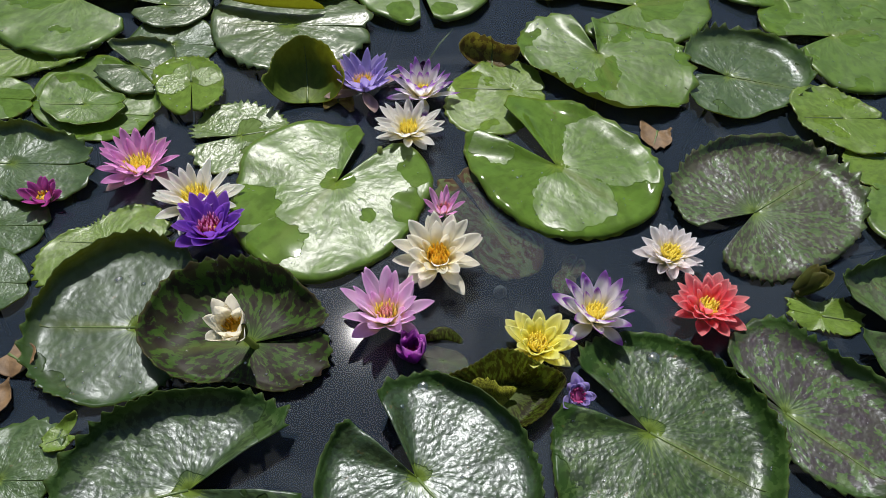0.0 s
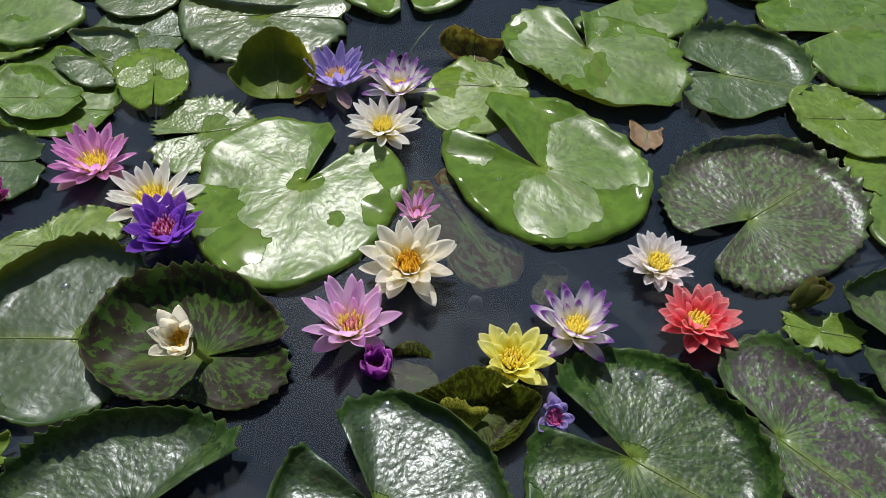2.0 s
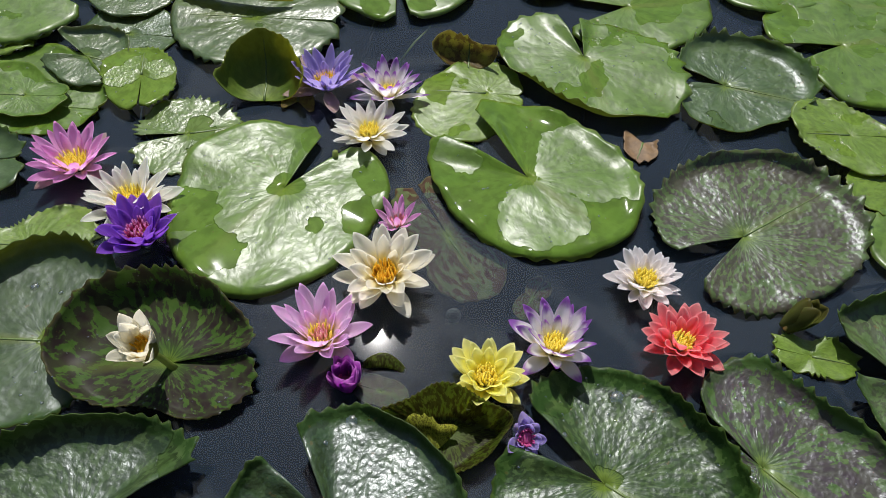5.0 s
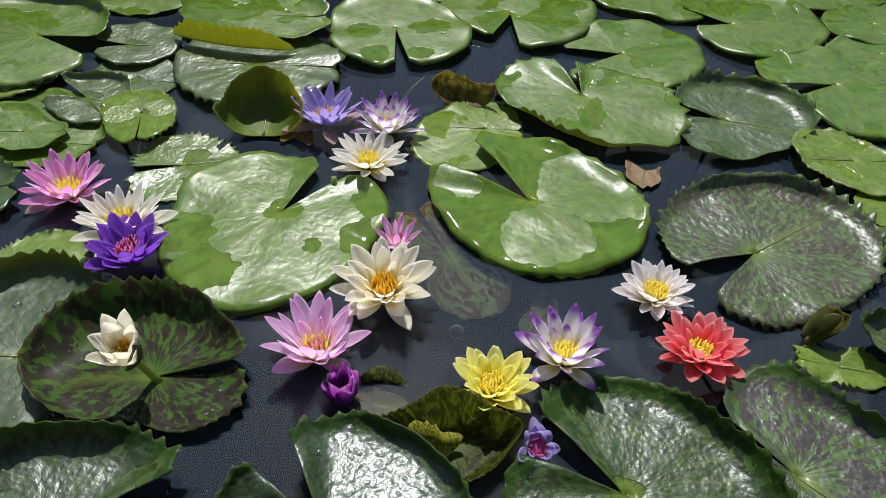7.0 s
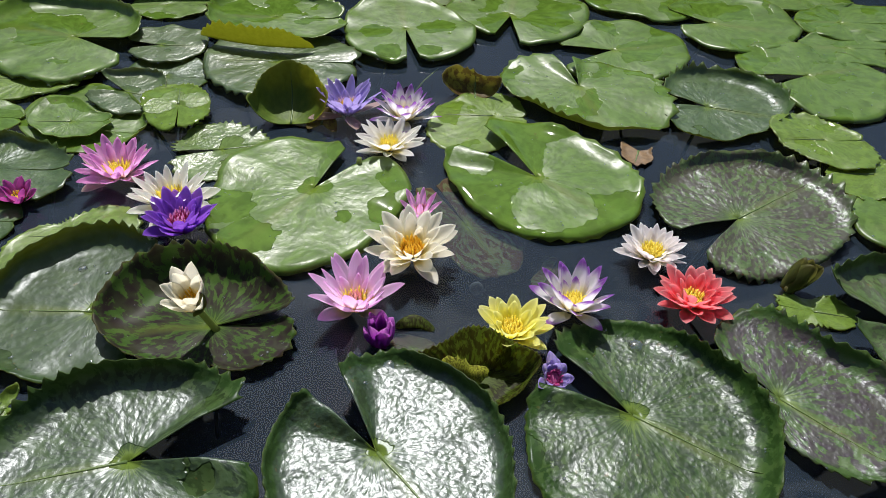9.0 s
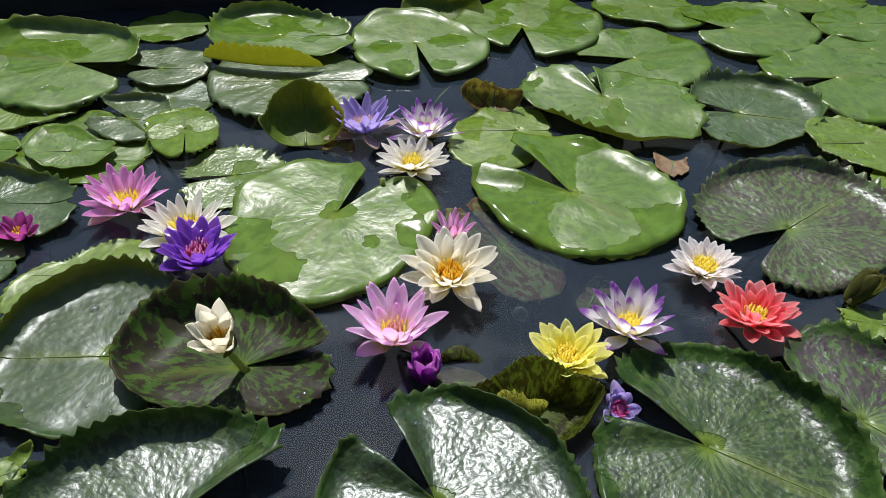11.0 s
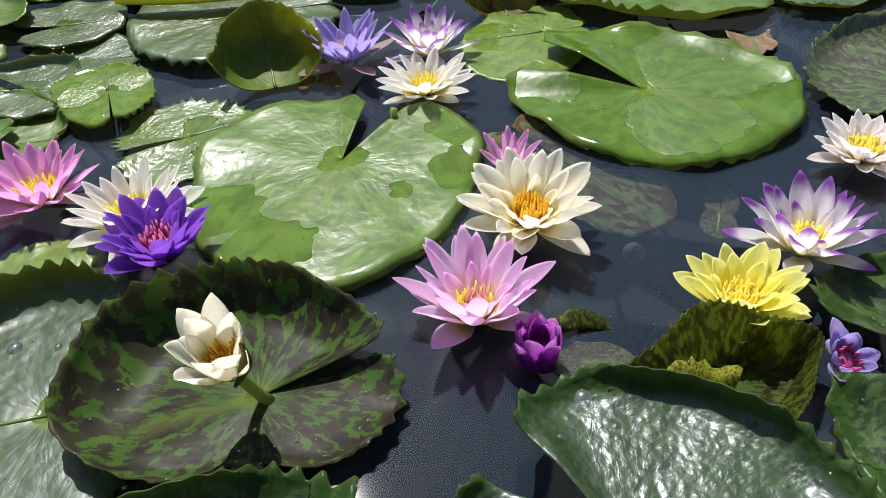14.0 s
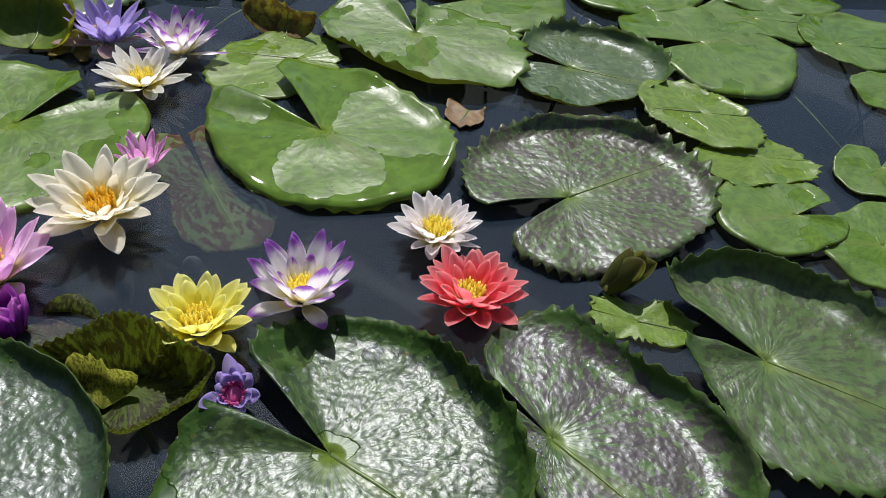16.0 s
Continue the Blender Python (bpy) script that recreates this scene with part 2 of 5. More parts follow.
def water_material():
    """Clear surface over murky water: most light passes, a little is scattered back by fine mud near the surface, whose
    blue also stands for haze.
    """
    n = Nodes("pond_water")
    tc = n.add("TexCoord").outputs["Object"]
    n.b.inputs["Base Color"].default_value = (0.5, 0.56, 0.56, 1.0)
    n.b.inputs["Transmission Weight"].default_value = 1.0
    n.b.inputs["Roughness"].default_value = 0.01
    n.b.inputs["IOR"].default_value = 1.333
    n.b.inputs["Coat Weight"].default_value = 0.015  # broad weak lobe that stands for the glare halo round the sun's glint
    n.b.inputs["Coat Roughness"].default_value = 0.1
    ripple = n.bump(n.noise(tc, 14.0, 2.0), 0.03, 0.004)
    n.put(n.b.inputs["Normal"], ripple)
    # scattering by suspended mud, made bluer and lighter to carry haze and glare
    silt_haze = n.add("BsdfDiffuse")
    n.put(silt_haze.inputs[0], n.mix(n.step(n.noise(tc, 5.0, 3.0), 0.3, 0.7), (0.028, 0.044, 0.066), (0.037, 0.056, 0.08)))
    mx = n.add("MixShader")
    mx.inputs[0].default_value = 0.35
    n.t.links.new(n.b.outputs[0], mx.inputs[1])
    n.t.links.new(silt_haze.outputs[0], mx.inputs[2])
    n.t.links.new(mx.outputs[0], n.out.inputs[0])
    return n.m


def drop_material():
    """A small bead of clear water: almost all light passes straight on, with a sharp reflection."""
    n = Nodes("clear_drop")
    clear, shine, mx = n.add("BsdfTransparent"), n.add("BsdfGlossy"), n.add("MixShader")
    shine.inputs["Roughness"].default_value = 0.1
    mx.inputs[0].default_value = 0.2
    n.t.links.new(clear.outputs[0], mx.inputs[1])
    n.t.links.new(shine.outputs[0], mx.inputs[2])
    n.t.links.new(mx.outputs[0], n.out.inputs[0])
    return n.m


# pools of water on the two largest pads
POOLS_A = ((-0.118, -0.045, 0.042), (-0.075, -0.11, 0.038), (0.125, 0.03, 0.035), (0.052, -0.056, 0.012), (0.037, 0.085, 0.03), (0.108, -0.045, 0.03), (0.0, 0.0, 0.022))
DRY_B = ((0.085, 0.035, 0.075), (0.02, -0.062, 0.06), (-0.09, 0.032, 0.032), (0.13, 0.0, 0.04))
FRESH = leaf_material("fresh_green_pad", (0.085, 0.162, 0.02), (0.118, 0.205, 0.03), wet=0.53, rough=0.4, relief=0.28, cells=60, wrinkle=0.6, gloss=0.55)
FRESH_A = leaf_material("fresh_green_pad_with_pools", (0.085, 0.162, 0.02), (0.118, 0.205, 0.03), rough=0.38, relief=0.4, cells=64, pools=POOLS_A, foil=0.9, swell=4.0, wrinkle=0.9, gloss=0.5)
FRESH_B = leaf_material("wet_green_pad_with_dry_spots", (0.085, 0.164, 0.02), (0.116, 0.207, 0.028), rough=0.38, relief=0.35, cells=64, dry_spots=DRY_B, foil=0.5, swell=4.4, wrinkle=0.6, gloss=0.5)
GREY = leaf_material("grey_green_pad", (0.046, 0.08, 0.03), (0.07, 0.105, 0.043), wet=0.9, rough=0.4, relief=0.42, cells=70, streaks=(60.0, 7.0), gloss=0.5, foil=0.5, pebble=1.2, swell=3.0, sheen_tint=(0.86, 0.92, 1.0), wrinkle=0.6, pools=((-0.09, -0.1, 0.04), (-0.12, -0.06, 0.03), (0.0, 0.0, 0.012)), film_gloss=0.2, coat=0.12, film_rough=0.2, dull_rim=0.9)
DULL = leaf_material("dull_green_pad", (0.056, 0.102, 0.03), (0.086, 0.135, 0.045), wet=0.66, rough=0.38, relief=0.6, cells=72, gloss=0.6, streaks=(60.0, 7.0), foil=1.1, sheen_tint=(0.86, 0.92, 1.0), wrinkle=0.8, dull_rim=0.92)
MARBLED = leaf_material("marbled_dark_pad", (0.05, 0.108, 0.022), (0.085, 0.15, 0.034), (0.036, 0.02, 0.027), blotch=0.45, wet=0.1, through_light=0.5, rough=0.3, relief=0.6, cells=64, streaks=(64.0, 7.0), film_rough=0.34, film_gloss=0.05, dry_spots=((-0.15, -0.03, 0.034), (-0.13, 0.0, 0.012)), gloss=0.8, wrinkle=0.6, coat=0.08, soft_edge=0.035)
STREAKED = leaf_material("purple_streaked_pad", (0.06, 0.118, 0.028), (0.1, 0.155, 0.05), (0.055, 0.038, 0.046), blotch=0.462, wet=0.85, rough=0.4, relief=0.6, cells=110, streaks=(56.0, 8.0), gloss=0.6, strength=0.95, soft_edge=0.03, foil=0.8, patch=0.6, pebble=1.0, swell=2.6, sheen_tint=(0.86, 0.92, 1.0), wrinkle=0.8, coat=0.12, dull_rim=0.84)
LIME = leaf_material("lime_green_pad", (0.12, 0.205, 0.025), (0.165, 0.26, 0.035), wet=0.6, rough=0.4, relief=0.3, cells=60, through_light=0.35, wrinkle=0.6, gloss=0.5)
SPECKLED = leaf_material("speckled_olive_pad", (0.1, 0.16, 0.016), (0.15, 0.2, 0.024), (0.03, 0.022, 0.008), blotch=0.465, wet=0.85, rough=0.5, relief=0.3, cells=70, through_light=0.72, streaks=(80.0, 10.0), gloss=0.3, soft_edge=0.03, strength=1.0, coat=0.0)
FLAP = leaf_material("speckled_yellow_leaf", (0.46, 0.5, 0.07), (0.56, 0.58, 0.1), (0.06, 0.05, 0.02), blotch=0.52, wet=0.85, rough=0.5, relief=0.4, cells=70, through_light=0.78, streaks=(120.0, 12.0), gloss=0.35, coat=0.0)
RAISED = leaf_material("raised_dark_leaf", (0.075, 0.13, 0.02), (0.11, 0.16, 0.025), wet=0.7, rough=0.5, relief=0.25, cells=60, clear_side=(0.005, 0.045), gloss=0.15, coat=0.0)
BACKLIT = leaf_material("backlit_olive_leaf", (0.15, 0.17, 0.015), (0.2, 0.21, 0.02), wet=0.75, rough=0.5, relief=0.25, cells=60, through_light=0.66, gloss=0.3, coat=0.0)
FRESH_M = leaf_material("green_pad_with_two_hollows", (0.085, 0.162, 0.02), (0.118, 0.205, 0.03), rough=0.4, relief=0.25, cells=60, pools=((-0.055, -0.01, 0.03), (0.06, 0.01, 0.034), (-0.03, -0.09, 0.025), (0.05, -0.08, 0.02)))
LIME_H = leaf_material("lime_pad_with_dry_middle", (0.12, 0.205, 0.025), (0.165, 0.26, 0.035), rough=0.34, relief=0.75, cells=70, dry_spots=((-0.024, 0.0, 0.03), (-0.018, 0.022, 0.022), (0.02, 0.016, 0.024)), through_light=0.35, gloss=0.7, wrinkle=0.8)
LIME_I = leaf_material("silvery_lime_pad", (0.1, 0.17, 0.035), (0.14, 0.21, 0.055), rough=0.34, relief=0.75, cells=70, pools=((0.012, 0.0, 0.02), (0.01, 0.026, 0.014), (0.012, -0.028, 0.014)), through_light=0.3, gloss=0.8, wrinkle=0.8)
SILVER_L = leaf_material("silvery_grey_green_pad", (0.066, 0.112, 0.036), (0.098, 0.148, 0.054), rough=0.36, relief=0.6, cells=72, pools=((0.0, 0.0, 0.016), (0.012, -0.02, 0.012)), streaks=(60.0, 7.0), gloss=0.7, wrinkle=0.9, coat=0.22)
SILVER = leaf_material("silvery_blistered_pad", (0.034, 0.07, 0.02), (0.06, 0.098, 0.034), (0.026, 0.04, 0.014), blotch=0.485, wet=0.8, rough=0.4, relief=0.64, cells=110, gloss=0.95, streaks=(80.0, 9.0), foil=0.8, edge_dark=0.78, strength=0.85, pebble=1.1, swell=2.2, sheen_tint=(0.86, 0.92, 1.0), pools=((0.0, 0.0, 0.011),), wrinkle=0.9, coat=0.3, film_rough=0.25, film_gloss=0.12, dull_rim=0.84)
SILVER_F = leaf_material("grey_green_blistered_pad", (0.032, 0.07, 0.016), (0.085, 0.135, 0.038), (0.014, 0.028, 0.008), blotch=0.47, wet=0.7, rough=0.4, relief=0.55, cells=110, gloss=0.42, streaks=(80.0, 9.0), foil=0.7, edge_dark=0.7, strength=1.0, pebble=1.0, swell=2.4, sheen_tint=(0.86, 0.92, 1.0), pools=((0.0, 0.0, 0.014), (-0.06, 0.1, 0.034), (-0.03, 0.115, 0.02), (-0.12, -0.045, 0.026)), film_gloss=0.12, wrinkle=0.8, film_rough=0.28, dull_rim=0.8, coat=0.2)
SILVER_S = leaf_material("silvery_folded_pad", (0.042, 0.08, 0.022), (0.072, 0.115, 0.038), (0.016, 0.03, 0.01), blotch=0.48, wet=0.85, rough=0.4, relief=0.6, cells=100, gloss=0.75, streaks=(80.0, 9.0), foil=0.6, edge_dark=0.7, strength=0.85, pebble=1.0, swell=2.6, sheen_tint=(0.86, 0.92, 1.0), pools=((0.105, 0.07, 0.042), (0.0, 0.0, 0.016), (0.07, -0.012, 0.026)), film_gloss=0.12, wrinkle=0.8, coat=0.22, film_rough=0.28, dull_rim=0.84)
DULL_O = leaf_material("dull_faintly_streaked_pad", (0.066, 0.116, 0.032), (0.1, 0.155, 0.05), (0.06, 0.05, 0.038), blotch=0.52, wet=0.9, rough=0.4, relief=0.55, cells=80, gloss=0.55, streaks=(90.0, 10.0), strength=0.5, foil=0.9, swell=2.6, sheen_tint=(0.86, 0.92, 1.0), wrinkle=0.7, dull_rim=0.9)
STREAKED_C = leaf_material("finely_streaked_grey_green_pad", (0.072, 0.12, 0.034), (0.115, 0.165, 0.058), (0.06, 0.042, 0.038), blotch=0.47, wet=0.9, rough=0.4, relief=0.58, cells=88, gloss=0.58, streaks=(95.0, 9.0), strength=0.85, soft_edge=0.045, foil=0.8, patch=0.3, pebble=1.5, swell=2.6, sheen_tint=(0.86, 0.92, 1.0), wrinkle=0.6, dull_rim=0.95)
SUNK = plain_material("sunken_stalk", (0.004, 0.005, 0.004), (0.007, 0.008, 0.006), 60.0, 0.7)
RIB = plain_material("olive_rib", (0.065, 0.11, 0.024), (0.1, 0.145, 0.035), 90.0, 0.42)
STEM = plain_material("green_stem", (0.16, 0.22, 0.04), (0.24, 0.29, 0.07), 60.0, 0.4, 0.3, 0.5)
SUNKLEAF = leaf_material("sunken_leaf", (0.075, 0.1, 0.04), (0.13, 0.15, 0.065), (0.06, 0.022, 0.02), blotch=0.47, wet=0.85, rough=0.7, relief=0.2, cells=60, gloss=0.05, streaks=(50.0, 9.0), through_light=0.15, patch=0.3, coat=0.0)
TIPGREY = plain_material("pale_leaf_tip", (0.035, 0.045, 0.045), (0.07, 0.08, 0.08), 60.0, 0.5)
DRYLEAF = leaf_material("browned_leaf", (0.16, 0.1, 0.025), (0.3, 0.28, 0.04), (0.08, 0.04, 0.02), blotch=0.52, wet=0.85, rough=0.5, relief=0.5, cells=50, through_light=0.62, streaks=(20.0, 5.0), gloss=0.35, coat=0.0)
DRY = plain_material("withered_brown_leaf", (0.12, 0.07, 0.03), (0.23, 0.14, 0.06), 70.0, 0.6, 0.8, 0.2)
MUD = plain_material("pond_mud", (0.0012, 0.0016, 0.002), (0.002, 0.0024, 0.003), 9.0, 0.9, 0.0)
WALL = plain_material("dark_pond_wall", (0.010, 0.010, 0.011), (0.022, 0.021, 0.02), 14.0, 0.8)
EARTH = plain_material("dark_ground", (0.03, 0.032, 0.02), (0.06, 0.06, 0.035), 5.0, 0.9)
YOLK = plain_material("yellow_stamen", (0.95, 0.77, 0.1), (0.96, 0.86, 0.2), 300.0, 0.5, 0.2, 0.45)
ORANGE = plain_material("orange_stamen", (0.9, 0.55, 0.04), (0.94, 0.66, 0.08), 300.0, 0.5, 0.2, 0.45)
MAGENTA = plain_material("magenta_stamen", (0.55, 0.08, 0.32), (0.7, 0.16, 0.36), 300.0, 0.5, 0.2, 0.45)
ROSE = plain_material("rose_stamen", (0.82, 0.3, 0.5), (0.86, 0.55, 0.3), 300.0, 0.5, 0.2, 0.45)
BLUETIP = stamen_material("yellow_stamen_with_violet_tip", (0.95, 0.74, 0.06), (0.55, 0.36, 0.62))
PINKTIP = stamen_material("magenta_stamen_with_pink_tip", (0.5, 0.05, 0.2), (0.78, 0.32, 0.62))
COPING = plain_material("pale_stone_walkway", (0.36, 0.34, 0.36), (0.5, 0.48, 0.5), 30.0, 0.8)
WATER, DROP = water_material(), drop_material()


# ---- mesh helpers ----
def sheet(name, top, uvs, thick, material, closed=False):
    """A thin solid sheet from a grid of top points (rows x columns x 3) with its uv grid."""
    a, b = top.shape[:2]
    du = np.gradient(top, axis=0)
    dv = np.gradient(top, axis=1)
    nrm = np.cross(du, dv)
    nrm /= np.linalg.norm(nrm, axis=2, keepdims=True) + 1e-12
    if nrm[..., 2].mean() < 0:
        nrm = -nrm
    low = top - nrm * thick
    verts = np.concatenate([top.reshape(-1, 3), low.reshape(-1, 3)])
    uv = np.concatenate([uvs.reshape(-1, 2)] * 2)
    k = a * b
    idx = np.arange(k).reshape(a, b)
    faces = []
    flip = np.cross(du[a // 2, b // 2], dv[a // 2, b // 2])[2] < 0

    def quad(p, q, r, s):
        faces.append((p, s, r, q) if flip else (p, q, r, s))

    for i in range(a - 1):
        for j in range(b - 1):
            p, q, r, s = (int(v) for v in (idx[i, j], idx[i + 1, j], idx[i + 1, j + 1], idx[i, j + 1]))
            quad(p, q, r, s)
            quad(p + k, s + k, r + k, q + k)
    for i in range(a - 1):
        for j, back in ((0, False), (b - 1, True)):
            p, q = int(idx[i, j]), int(idx[i + 1, j])
            quad(*((p, p + k, q + k, q) if not back else (p, q, q + k, p + k)))
    for j in range(b - 1):
        for i, back in ((0, True), (a - 1, False)):
            p, q = int(idx[i, j]), int(idx[i, j + 1])
            quad(*((p, p + k, q + k, q) if not back else (p, q, q + k, p + k)))
    me = bpy.data.meshes.new(name)
    me.from_pydata(verts.tolist(), [], faces)
    layer = me.uv_layers.new(name="polar")
    loops = np.empty(len(me.loops), dtype=np.int32)
    me.loops.foreach_get("vertex_index", loops)
    layer.data.foreach_set("uv", uv[loops].ravel().astype(np.float32))
    me.polygons.foreach_set("use_smooth", np.ones(len(me.polygons), dtype=bool))
    me.materials.append(material)
    me.update()
    return me


def part(name, bm_or_mesh, material, parent, label=""):
    """Links a bmesh or a mesh as one mesh object under a thing or a part."""
    me = bm_or_mesh
    if isinstance(bm_or_mesh, bmesh.types.BMesh):
        me = bpy.data.meshes.new(name)
        bm_or_mesh.to_mesh(me)
        bm_or_mesh.free()
        me.polygons.foreach_set("use_smooth", np.ones(len(me.polygons), dtype=bool))
    if material and not me.materials:
        me.materials.append(material)
    ob = new(name, me)
    ob.parent = parent
    return tagged(ob, label)


def tube(bm, points, radii, sides=8):
    """Adds a capped tube along points to bm."""
    rings = []
    for i, p in enumerate(points):
        p = Vector(p)
        d = (Vector(points[min(i + 1, len(points) - 1)]) - Vector(points[max(i - 1, 0)])).normalized()
        x = d.orthogonal().normalized() if abs(d.z) < 0.95 else (Vector((0, 1, 0)).cross(d)).normalized()
        y = d.cross(x)
        rings.append([bm.verts.new(p + radii[i] * (math.cos(k * math.tau / sides) * x + math.sin(k * math.tau / sides) * y)) for k in range(sides)])
    for r0, r1 in zip(rings, rings[1:]):
        for k in range(sides):
            bm.faces.new((r0[k], r0[(k + 1) % sides], r1[(k + 1) % sides], r1[k]))
    bm.faces.new(rings[-1])
    bm.faces.new(list(reversed(rings[0])))


def smooth(x):
    x = np.clip(x, 0.0, 1.0)
    return x * x * (3 - 2 * x)


PADS = {}


def lily_pad(key, at, r, notch, lobes, material, label, rims=(), teeth=(0, 0.0), fold=0.0, tilt=(0.0, 0.0), wave=0.002, stalk=True, seed=0, thick=0.0011, ridge=0.0005, rib=True):
    """A floating pad grown out from its stalk. notch: direction and half angle of the slit in degrees; lobes: how the radius
    changes round the slit's direction; rims: (direction, half width, bend in degrees, where the bend begins);
    fold: how high the slit's edges rise, both or each; tilt: direction of the higher side and degrees."""
    rng = np.random.RandomState(seed + 17)
    cols, rows = 264, 20
    half = max(notch[1], 0.6)
    ang = np.radians(np.linspace(half, 360 - half, cols))
    u = np.concatenate([[0.004], np.linspace(0.08, 1.0, rows - 1)])
    rad = np.ones_like(ang)
    for k in range(3):
        rad += lobes[2 * k] * np.cos((k + 1) * ang) + lobes[2 * k + 1] * np.sin((k + 1) * ang)
    rad *= r
    ph = rng.rand(6) * 6.28
    rad *= 1 + 0.008 * np.sin(7 * ang + ph[0]) + 0.006 * np.sin(13 * ang + ph[1])
    corner = smooth((ang - radians(half)) / 0.16) * smooth((radians(360 - half) - ang) / 0.16)
    rad *= 0.9 + 0.1 * corner
    tooth = np.zeros_like(ang)
    if teeth[0]:
        q = (ang / math.tau * teeth[0] + 0.35 * np.sin(5 * ang + ph[2])) % 1.0
        tooth = teeth[1] * (np.abs(2 * q - 1) ** 1.3 - 0.5) * (0.7 + 0.5 * np.sin(3 * ang + ph[3]))
    world_ang = ang + radians(notch[0])
    bend = np.zeros((cols, rows))
    for d, w, deg, u0 in rims:
        off = np.degrees(np.abs((world_ang - radians(d) + math.pi) % math.tau - math.pi))
        win = smooth(1.25 - off / w * 0.75)
        bend += radians(deg) * win[:, None] * smooth((u[None, :] - u0) / (1 - u0))
    bend += 0.10 * np.sin(9 * ang + ph[4])[:, None] * (u[None, :] ** 4)
    du = np.diff(np.concatenate([[0.0], u]))
    seg = rad[:, None] * du[None, :]
    seg[:, -1] += rad * tooth
    hor = np.cumsum(seg * np.cos(bend), axis=1)
    ver = np.cumsum(seg * np.sin(bend), axis=1)
    folds = fold if isinstance(fold, tuple) else (fold, fold)
    raised = folds[0] * np.exp(-((ang - radians(half)) / 0.22) ** 2) + folds[1] * np.exp(-((radians(360 - half) - ang) / 0.22) ** 2)
    ver += raised[:, None] * np.minimum(u * 1.6, 1.0)[None, :] * (1 - 0.25 * u[None, :] ** 3)
    fan = np.sin(21 * ang + 1.5 * np.sin(2 * ang + ph[1]) + ph[3])
    ver += ridge * min(1.0, (r / 0.13) ** 2) * fan[:, None] * (4 * u * (1.02 - u) * u)[None, :]
    ver += wave * (u[None, :] ** 1.5) * (np.sin(3 * ang + ph[5])[:, None] + 0.5 * np.sin(5 * ang + ph[0] + 4 * 1.0)[:, None])
    top = np.stack([hor * np.cos(world_ang)[:, None], hor * np.sin(world_ang)[:, None], ver], axis=2)
    slope = math.tan(radians(tilt[1]))
    top[..., 2] += slope * (top[..., 0] * math.cos(radians(tilt[0])) + top[..., 1] * math.sin(radians(tilt[0])))
    if at[2] > 0:
        top[..., 2] = np.maximum(top[..., 2], 0.0016 - at[2] + 0.002 * np.tanh(top[..., 2] / 0.01))
    uvs = np.stack([np.repeat((ang / math.tau)[:, None], rows, 1), np.repeat(u[None, :], cols, 0)], axis=2)
    ob = tagged(new("lily_pad"), label, "lily pad", "lily pads on the pond")
    ob.location = at
    part("blade", sheet("blade", top, uvs, thick, material), None, ob)
    if stalk:
        bm = bmesh.new()
        z0 = float(top[:, 0, 2].mean())
        lean = rng.uniform(-0.1, 0.1, 2)
        tube(bm, [(lean[0], lean[1], -0.27 - at[2]), (lean[0] * 0.5, lean[1] * 0.5, -0.12), (0, 0, z0 - 0.006), (0, 0, z0 - 0.001)], [0.003, 0.0032, 0.0035, 0.0042])
        part("stalk", bm, SUNK, ob, "dark stalk under the pad")
    mid_col = cols // 2
    bm = bmesh.new()
    if not rib:
        PADS[key] = (np.array(at), ang, u, top)
        return ob
    spine = [Vector(top[mid_col, j]) + Vector((0.0005 * math.sin(2.1 * j), 0, -0.0007 * (1.0 - j / rows))) for j in range(0, rows - 3, 2)]
    tube(bm, spine, [0.0021 * (1.0 - 0.9 * k / len(spine)) for k in range(len(spine))], 8)
    part("midrib", bm, RIB, ob, "pale olive middle rib")
    PADS[key] = (np.array(at), ang, u, top)
    return ob


